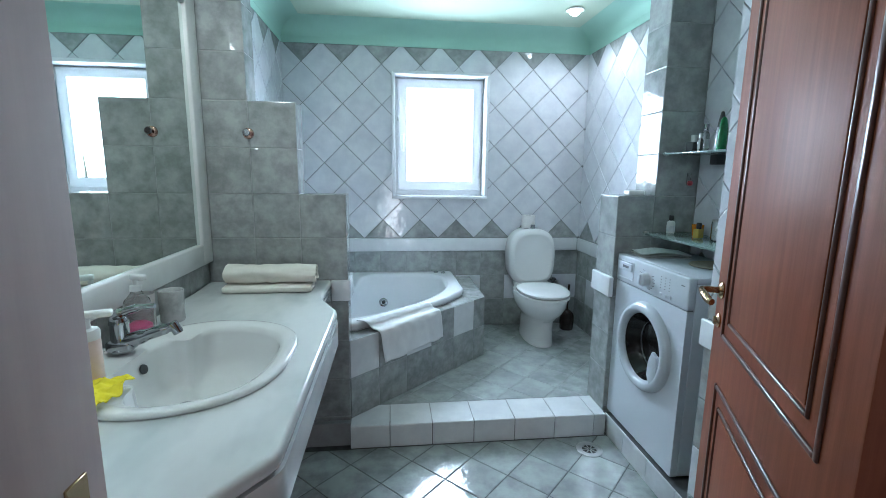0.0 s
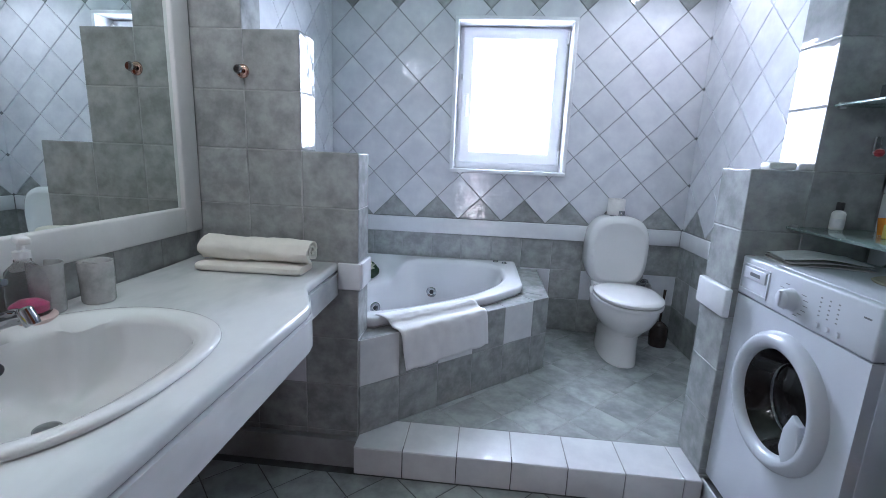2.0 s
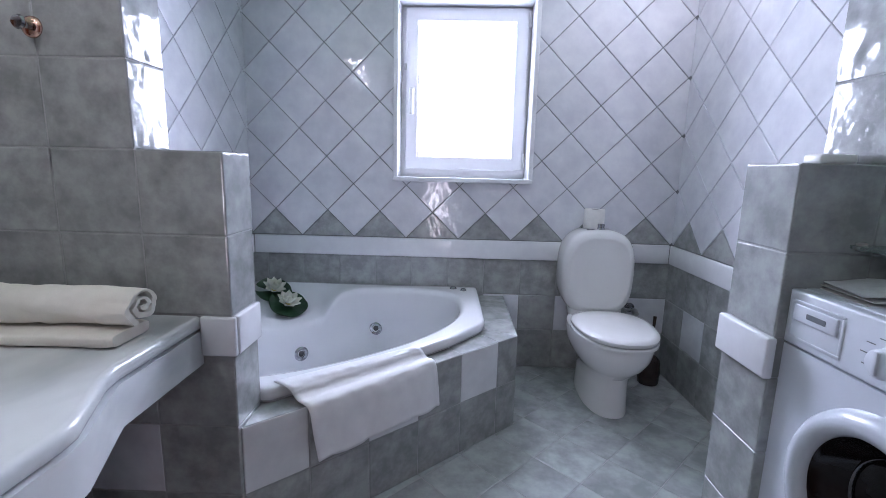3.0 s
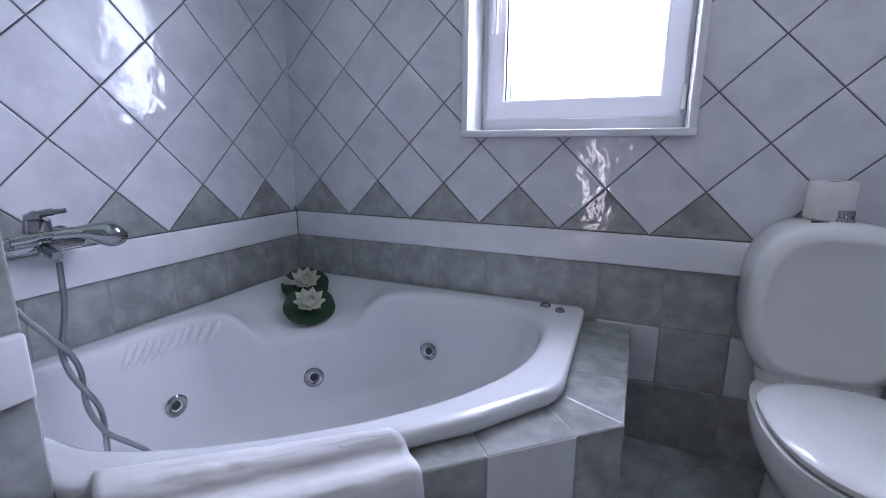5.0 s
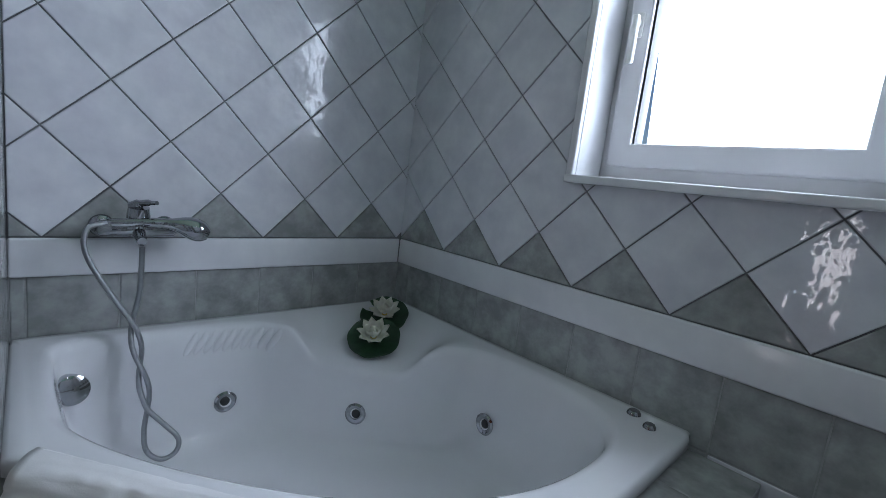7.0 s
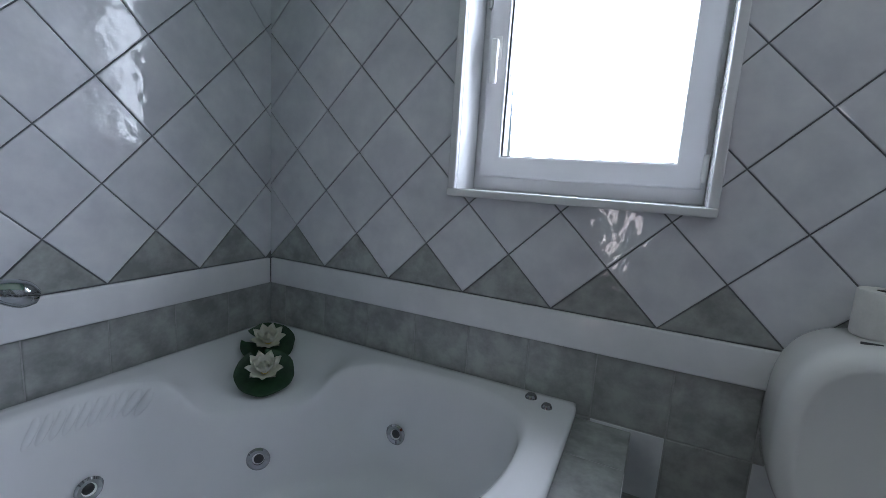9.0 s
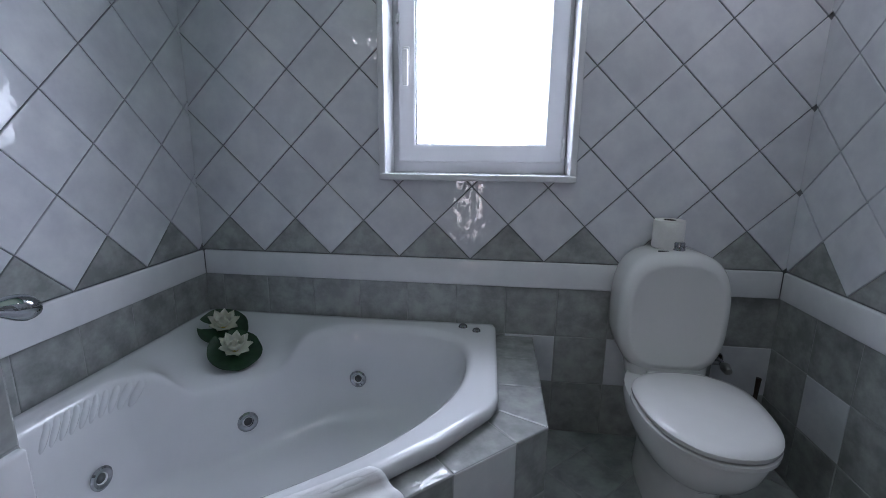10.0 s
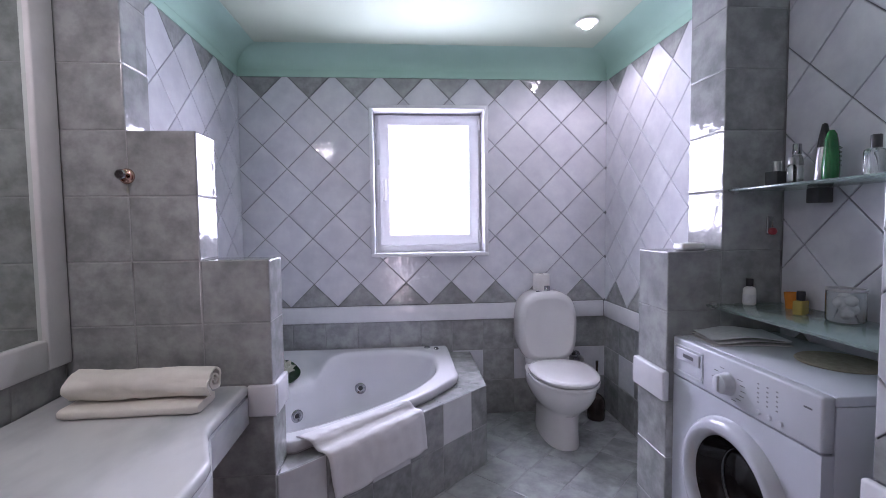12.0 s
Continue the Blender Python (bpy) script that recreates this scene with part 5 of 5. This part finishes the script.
hook = thing("robe_hook", "small round copper-chrome robe hook on the tiles", "hook")
part("base", lathe([(0, 0.008), (0.018, 0.008), (0.023, 0.004), (0.024, 0.0)], 28, pose(0, 0, 0, 90, 0, 0)), M_COPPER, hook)
part("stem", tube([(0, -0.006, 0), (0, -0.030, 0.002)], 0.008, 14), M_CHROME, hook)
part("knob", lathe([(0, 0.006), (0.013, 0.005), (0.016, 0.0), (0.013, -0.005), (0, -0.006)], 24, pose(0, -0.033, 0.002, 90, 0, 0)), M_CHROME, hook, "chrome knob")
place(hook, pose(0.148, LY0 - 0.0003, 1.512))

# ---- at the bath ----
shower = thing("bath_mixer", "chrome wall mixer with hand shower and twisted hose", "tap")
SYC, SZC = -0.968, 0.890
for yy in (SYC - 0.075, SYC + 0.075):
    part("wall_rose", lathe([(0, 0.012), (0.020, 0.012), (0.030, 0.004), (0.031, 0.0)], 28, pose(0, yy, SZC - 0.012, 0, 90, 0)), M_CHROME, shower)
    part("inlet", tube([(0.005, yy, SZC - 0.012), (0.055, yy, SZC - 0.012)], 0.016, 16), M_CHROME, shower)
part("body", tube([(0.06, SYC - 0.095, SZC - 0.012), (0.06, SYC - 0.085, SZC - 0.012), (0.06, SYC, SZC - 0.010), (0.06, SYC + 0.085, SZC - 0.012), (0.06, SYC + 0.095, SZC - 0.012)], [0.014, 0.022, 0.025, 0.022, 0.014], 18), M_CHROME, shower)
part("cartridge", lathe([(0, -0.03), (0.026, -0.03), (0.028, 0.03), (0.025, 0.052), (0, 0.056)], 24, pose(0.062, SYC, SZC, 0, 12, 0)), M_CHROME, shower)
part("lever", tube(spline([(0.064, SYC - 0.016, SZC + 0.050), (0.085, SYC + 0.008, SZC + 0.064), (0.128, SYC + 0.032, SZC + 0.070)], 5), [0.014] * 4 + [0.009] * 4 + [0.006] * 3, 12), M_CHROME, shower)
part("spout", tube(spline([(0.07, SYC, SZC - 0.015), (0.10, SYC, SZC - 0.028), (0.13, SYC, SZC - 0.036)], 4), [0.016, 0.016, 0.015, 0.015, 0.014, 0.014, 0.013, 0.013, 0.012], 14), M_CHROME, shower)
hs = part("hand_shower", tube(spline([(0.075, SYC - 0.06, SZC + 0.006), (0.095, SYC + 0.02, SZC + 0.012), (0.105, SYC + 0.10, SZC + 0.006), (0.115, SYC + 0.165, SZC - 0.018)], 6), [0.012] * 6 + [0.014] * 4 + [0.017, 0.021, 0.026, 0.030, 0.032, 0.033, 0.032, 0.027, 0.018], 16), M_CHROME, shower, "chrome hand shower")
def twist(s, side):
    """The two strands wound round each other, s from the upper crossing to the lower one."""
    return (0.118 + 0.062 * s + side * 0.0075 * math.cos(2 * math.pi * s), -0.985 + 0.030 * s + side * 0.011 * math.sin(2 * math.pi * s), 0.625 - 0.235 * s)


down = [twist(k / 8, 1) for k in range(9)]
up = [twist(k / 8, -1) for k in range(8, -1, -1)]
hose_pts = [(0.07, SYC - 0.07, SZC + 0.004), (0.080, -1.080, 0.880), (0.090, -1.085, 0.82), (0.105, -1.045, 0.73)] + down + [
    (0.205, -0.918, 0.345), (0.222, -0.888, 0.304), (0.228, -0.895, 0.268), (0.226, -0.930, 0.256), (0.212, -0.962, 0.284), (0.192, -0.966, 0.335)] + up + [(0.122, -0.970, 0.72), (0.132, SYC, SZC - 0.05)]
part("hose", tube(spline(hose_pts, 5), 0.0068, 10), M_HOSE, shower, "ribbed metal hose")


def lily(m, seed):
    f = thing("water_lily", "artificial white water lily on a dark green leaf", "artificial flower", "water lilies on the bath")
    rnd = random.Random(seed)
    bm = bmesh.new()
    n, rings = 40, []
    for s, z in ((0.0, 0.004), (0.5, 0.002), (0.85, 0.003), (1.0, 0.010)):
        ring = []
        for k in range(n):
            a = math.radians(14) + (2 * math.pi - math.radians(28)) * k / (n - 1)
            r = 0.074 * s * (1 + 0.05 * noise.noise((math.cos(a) * 2, math.sin(a) * 2, seed)))
            ring.append(bm.verts.new((r * math.cos(a), r * math.sin(a), z + 0.004 * s * noise.noise((a * 2, s, seed)))))
        rings.append(ring)
    skin(bm, rings, False)
    r = bmesh.ops.extrude_face_region(bm, geom=bm.faces[:])
    bmesh.ops.translate(bm, vec=(0, 0, 0.002), verts=[v for v in r["geom"] if isinstance(v, bmesh.types.BMVert)])
    part("leaf", bm, M_LEAF, f, "dark green notched leaf")
    for tier, (count, tilt, length) in enumerate(((9, 20, 0.053), (7, 42, 0.045), (5, 64, 0.034))):
        for k in range(count):
            bp = bmesh.new()
            rows = []
            for i in range(6):
                t = i / 5
                w = 0.016 * math.sin(math.pi * min(1, 0.16 + 0.84 * t)) ** 0.8 * (1 if t < 0.98 else 0.15)
                rows.append([bp.verts.new((length * t, w * q, 0.010 * t * t + 0.005 * q * q + 0.004 * t)) for q in (-1, -0.5, 0, 0.5, 1)])
            skin(bp, rows, False)
            rr = bmesh.ops.extrude_face_region(bp, geom=bp.faces[:])
            bmesh.ops.translate(bp, vec=(0, 0, 0.0008), verts=[v for v in rr["geom"] if isinstance(v, bmesh.types.BMVert)])
            az = 360 * k / count + 20 * tier + rnd.uniform(-6, 6)
            bmesh.ops.transform(bp, matrix=pose(0, 0, 0.008 + 0.004 * tier, 0, 0, az) @ pose(0.003, 0, 0, 0, -tilt * rnd.uniform(0.9, 1.1), 0), verts=bp.verts[:])
            part("petal", bp, M_PETAL, f)
    part("stamens", lathe([(0, 0.010), (0.010, 0.010), (0.013, 0.022), (0.008, 0.026), (0, 0.023)], 16), M_STAMEN, f, "yellow centre")
    place(f, m)


for lx, ly, turn, seed in ((0.172, -0.172, 200, 1), (0.295, -0.300, 150, 2)):
    lily(pose(lx, ly, bath_deck(lx, ly) + 0.036) @ Matrix.Rotation(radians(29), 4, Vector((1, 1, 0))) @ pose(0, 0, 0, 0, 0, turn) @ Matrix.Scale(1.25, 4), seed)


def drape(path, w, t, seed, nw=30):
    """A cloth laid over an edge: path in (in, z); w wide along local x, its inner border askew."""
    pts = spline([(0, a, b) for a, b in path], 8)
    bm = bmesh.new()
    rows = []
    for i, p in enumerate(pts):
        f = i / (len(pts) - 1)
        row = []
        for j in range(nw + 1):
            u = j / nw - 0.5
            hang = max(0.0, f - 0.6) / 0.4
            wav = 0.009 * hang * math.sin(u * 11 + 1.2 + 1.5 * noise.noise((u * 2, f, seed))) + 0.005 * noise.noise((u * 8, f * 7, seed)) + 0.002 * noise.noise((u * 23, f * 15, seed))
            s0 = -0.016 - 0.050 * u
            edge = min(-0.052, s0 - 0.018)
            y = s0 + (edge - s0) * (-0.004 - p.y) / 0.048 if p.y > -0.052 else min(p.y, edge + (p.y + 0.052) * 0.9)
            # a row of raised tufts near the inner border
            tuft = 0.006 * max(0.0, math.sin(u * 62)) * math.exp(-((f - 0.24) / 0.05) ** 2) * (1 if -0.42 < u < 0.02 else 0)
            row.append(bm.verts.new((w * u * (1 - 0.03 * hang) + 0.055 * f + 0.006 * noise.noise((f * 4, u * 2, seed)), y - abs(wav), p.z + 0.3 * wav + 0.004 + tuft + 0.010 * hang * u)))
        rows.append(row)
    skin(bm, rows, False)
    bmesh.ops.recalc_face_normals(bm, faces=bm.faces[:])
    bmesh.ops.solidify(bm, geom=bm.faces[:], thickness=-t)
    return bm


bath_towel = thing("bath_towel", "white towel draped over the tiled bath edge", "towel")
part("cloth", drape([(-0.004, 0.5725), (-0.020, 0.5745), (-0.035, 0.5745), (-0.052, 0.571), (-0.063, 0.562), (-0.072, 0.549), (-0.090, 0.5405), (-0.110, 0.5385), (-0.124, 0.529), (-0.131, 0.50), (-0.134, 0.44), (-0.137, 0.365)], 0.49, 0.0032, 7), M_TERRY2, bath_towel, auto=180)
place(bath_towel, pose(0.768, -1.023, 0, 0, 0, math.degrees(math.atan2(0.785, 0.82))))

# ---- floor drain ----
drain = thing("floor_drain", "round metal floor drain grate in the tiles", "floor drain")
part("ring", lathe([(0.034, 0.0), (0.062, 0.0), (0.064, 0.003), (0.058, 0.005), (0.036, 0.003)], 40), M_STEEL, drain)
# flat black disc gives the shade of an open drain beneath the bars
part("pit", lathe([(0, 0.0005), (0.035, 0.0005), (0.035, 0.0015), (0, 0.0015)], 24), M_BLACK, drain)
for k in range(8):
    part("bar", box((0.006, -0.003, 0.001), (0.037, 0.003, 0.004), 0.0008, 1, pose(0, 0, 0, 0, 0, 45 * k)), M_STEEL, drain)
place(drain, pose(1.745, -1.550, 0.0002))

# ---- tiles of walls and floors ----
GREY, WHITE = M_GREY_TILE, M_WHITE_TILE


def grey_edge(j):
    return GREY if j in (0, 10) else WHITE


ROWS_HIGH = [0.12, 0.34, 0.54, B0]
ROWS_LOW = [0.0, 0.14, 0.34, 0.54, B0]
m_north = plane((0, 0, 0), (1, 0, 0), (0, 0, 1))
diamonds(wall_north, m_north, -0.004, B1, EAST + 0.004, TOP, 0.133, B1, grey_edge, (WIN[0], WIN[1], WIN[2], WIN[3]))
us = steps(-0.004, EAST + 0.004, 0.2, 0.08)
squares(wall_north, m_north, us, ROWS_HIGH, lambda k, j: WHITE if j == 1 and round((us[min(k, len(us) - 2)] - 0.08) / 0.2) % 2 == 0 and us[k] > 1.2 else GREY)
m_west = plane((0, 0, 0), (0, 1, 0), (0, 0, 1))
diamonds(wall_west, m_west, LY1, B1, 0.004, TOP, -0.167, B1, grey_edge)
squares(wall_west, m_west, steps(LY1, 0.004, 0.2, 0), ROWS_HIGH, lambda k, j: GREY)
m_east = plane((EAST, 0, 0), (0, -1, 0), (0, 0, 1))
diamonds(wall_east, m_east, -0.004, B1, -RY1 + 0.004, TOP, 0.154, B1, grey_edge)
ue = steps(-0.004, -RY1, 0.195, 0.2)
squares(wall_east, m_east, ue, ROWS_HIGH, lambda k, j: WHITE if j == 1 and k % 2 == 1 else GREY)
# niche over the washing machine
diamonds(wall_east, m_east, -RY0, B1, -NIB, TOP, 1.475, B1, grey_edge)
squares(wall_east, m_east, steps(-RY0, -NIB, 0.2), ROWS_LOW + [B1], lambda k, j: GREY)
m_nib = plane((1.91, 0, 0), (0, -1, 0), (0, 0, 1))
diamonds(wall_nib, m_nib, -NIB, B1, 3.04, TOP, 2.11, B1, grey_edge)
squares(wall_nib, m_nib, steps(-NIB, 3.04, 0.2), ROWS_LOW, lambda k, j: WHITE if j == 1 or (j == 2 and k % 2) else GREY)
m_nib_end = plane((0, NIB, 0), (-1, 0, 0), (0, 0, 1))
squares(wall_nib, m_nib_end, steps(-EAST, -1.91, 0.2, -1.91), ROWS_LOW + [B1, 1.043, 1.243, 1.443, 1.643, 1.843, 2.043, TOP], lambda k, j: GREY)
# splashback under the mirror
m_wb = plane((-0.06, 0, 0), (0, 1, 0), (0, 0, 1))
squares(wall_west_basin, m_wb, steps(-3.04, LY0, 0.2, LY0), [0, 0.14, 0.34, 0.54, 0.74, MZ0 - 0.002], lambda k, j: GREY)
squares(wall_west_basin, m_wb, steps(-3.04, LY0, 0.2, LY0), [MZ1, TOP, CEIL], lambda k, j: GREY)

# half wall, left
UP = [B1, 1.045, 1.247, 1.450, 1.652, 1.853, 2.053, TOP, CEIL]
m_lf = plane((0, LY0, 0), (1, 0, 0), (0, 0, 1))
cols = [-0.06, 0.15, 0.355, 0.565]
squares(partition_left, m_lf, cols, UP[:3], lambda k, j: GREY)
squares(partition_left, m_lf, cols[:3], UP[2:5], lambda k, j: GREY)
squares(partition_left, m_lf, cols[:2], UP[4:], lambda k, j: GREY)
squares(partition_left, m_lf, [-0.06, 0.15, 0.355, 0.565], ROWS_LOW, lambda k, j: WHITE if (j == 2 and k == 1) else GREY)
m_le = plane((0.565, 0, 0), (0, 1, 0), (0, 0, 1))
squares(partition_left, m_le, [LY0, LY1], ROWS_LOW, lambda k, j: GREY)
squares(partition_left, m_le, [LY0, LY1], UP[:3], lambda k, j: GREY)
squares(partition_left, plane((0.355, 0, 0), (0, 1, 0), (0, 0, 1)), [LY0, LY1], UP[2:5], lambda k, j: GREY)
squares(partition_left, plane((0.15, 0, 0), (0, 1, 0), (0, 0, 1)), [LY0, LY1], UP[4:], lambda k, j: GREY)
squares(partition_left, plane((0, 0, 1.247), (1, 0, 0), (0, 1, 0)), [0.355, 0.565], [LY0, LY1], lambda k, j: GREY)
squares(partition_left, plane((0, 0, 1.652), (1, 0, 0), (0, 1, 0)), [0.15, 0.355], [LY0, LY1], lambda k, j: GREY)
m_lb = plane((0, LY1, 0), (-1, 0, 0), (0, 0, 1))
squares(partition_left, m_lb, [-0.565, -0.355, -0.15, 0], [0.55, 0.74] + UP[:3], lambda k, j: GREY)
squares(partition_left, m_lb, [-0.355, -0.15, 0], UP[2:5], lambda k, j: GREY)
squares(partition_left, m_lb, [-0.15, 0], UP[4:], lambda k, j: GREY)
# half wall, right
UPR = [B1, 1.047, 1.25]
UPT = [1.25, 1.453, 1.655, 1.857, 2.057, TOP, CEIL]
m_rf = plane((0, RY0, 0), (1, 0, 0), (0, 0, 1))
squares(partition_right, m_rf, [1.88, 2.07, EAST], [0, 0.14, 0.34, 0.54, 0.74] + UPR, lambda k, j: GREY)
squares(partition_right, m_rf, [2.07, EAST], UPT, lambda k, j: GREY)
m_re = plane((1.88, 0, 0), (0, -1, 0), (0, 0, 1))
squares(partition_right, m_re, [-RY1, -RY0], [0.12, 0.34, 0.54, B0], lambda k, j: GREY)
squares(partition_right, m_re, [-RY1, -RY0], UPR, lambda k, j: GREY)
squares(partition_right, plane((2.07, 0, 0), (0, -1, 0), (0, 0, 1)), [-RY1, -RY0], UPT, lambda k, j: GREY)
squares(partition_right, plane((0, 0, 1.25), (1, 0, 0), (0, 1, 0)), [1.88, 2.07], [RY0, RY1], lambda k, j: GREY)
m_rb = plane((0, RY1, 0), (-1, 0, 0), (0, 0, 1))
squares(partition_right, m_rb, [-EAST, -2.07, -1.88], [0.12, 0.34, 0.54, 0.74] + UPR, lambda k, j: GREY)
squares(partition_right, m_rb, [-EAST, -2.07], UPT, lambda k, j: GREY)

# bath surround: ledge and slanted front
A0, A1 = Vector((0.567, -1.360)), Vector((1.394, -0.612))
along = (A1 - A0).normalized()
length = (A1 - A0).length
m_face = plane((A0.x, A0.y, 0), (along.x, along.y, 0), (0, 0, 1))
cut = steps(0, length, 0.203, length - 0.118)
squares(apron_wall, m_face, cut, [0.12, 0.332, LEDGE], lambda k, j: M_STEP_TILE if j == 1 and k % 2 == 0 else GREY)
m_side = plane((1.394, 0, 0), (0, 1, 0), (0, 0, 1))
squares(apron_wall, m_side, [-0.612, -0.398, -0.20, 0], [0.12, 0.332, LEDGE], lambda k, j: M_STEP_TILE if j == 1 and k == 1 else GREY)
m_top = plane((A0.x, A0.y, LEDGE), (along.x, along.y, 0), (-along.y, along.x, 0))
for k in range(len(cut) - 1):
    tile(apron_wall, "tile", m_top, [(cut[k], 0), (cut[k + 1], 0), (cut[k + 1] - (0.058 if k == len(cut) - 2 else 0), 0.136), (cut[k] + (0.10 if k == 0 else 0), 0.136)], GREY)
m_flat = plane((0, 0, LEDGE), (1, 0, 0), (0, 1, 0))
for q in ([(1.255, -0.545), (1.394, -0.612), (1.394, -0.398), (1.230, -0.398)], [(1.230, -0.398), (1.394, -0.398), (1.394, -0.20), (1.230, -0.20)], [(1.230, -0.20), (1.394, -0.20), (1.394, -0.001), (1.230, -0.001)]):
    tile(apron_wall, "tile", m_flat, q, GREY)

# plinth and step
m_pl = plane((1.89, 0, 0), (0, -1, 0), (0, 0, 1))
squares(plinth, m_pl, steps(-RY0, -NIB, 0.205), [0, 0.113], lambda k, j: M_STEP_TILE)
js = steps(0.565, 1.88, 0.2115, 1.3935)
squares(step_ob, plane((0, -1.437, 0), (1, 0, 0), (0, 0, 1)), js, [0, 0.119], lambda k, j: M_STEP_TILE)
squares(step_ob, plane((0, 0, 0.12), (1, 0, 0), (0, 1, 0)), js, [-1.437, -1.235], lambda k, j: M_STEP_TILE)

# floors
m_fl = plane((0, 0, 0), (1, 0, 0), (0, 1, 0))
diamonds(floor_low, m_fl, -0.06, -3.03, 1.905, -1.437, 1.148 + D / 2, -1.557, lambda j: M_FLOOR_TILE)
m_fh = plane((0, 0, 0.12), (1, 0, 0), (0, 1, 0))
diamonds(floor_high, m_fh, 0.56, -1.235, EAST, 0, 1.448 + D / 2, -1.120, lambda j: M_FLOOR_TILE)
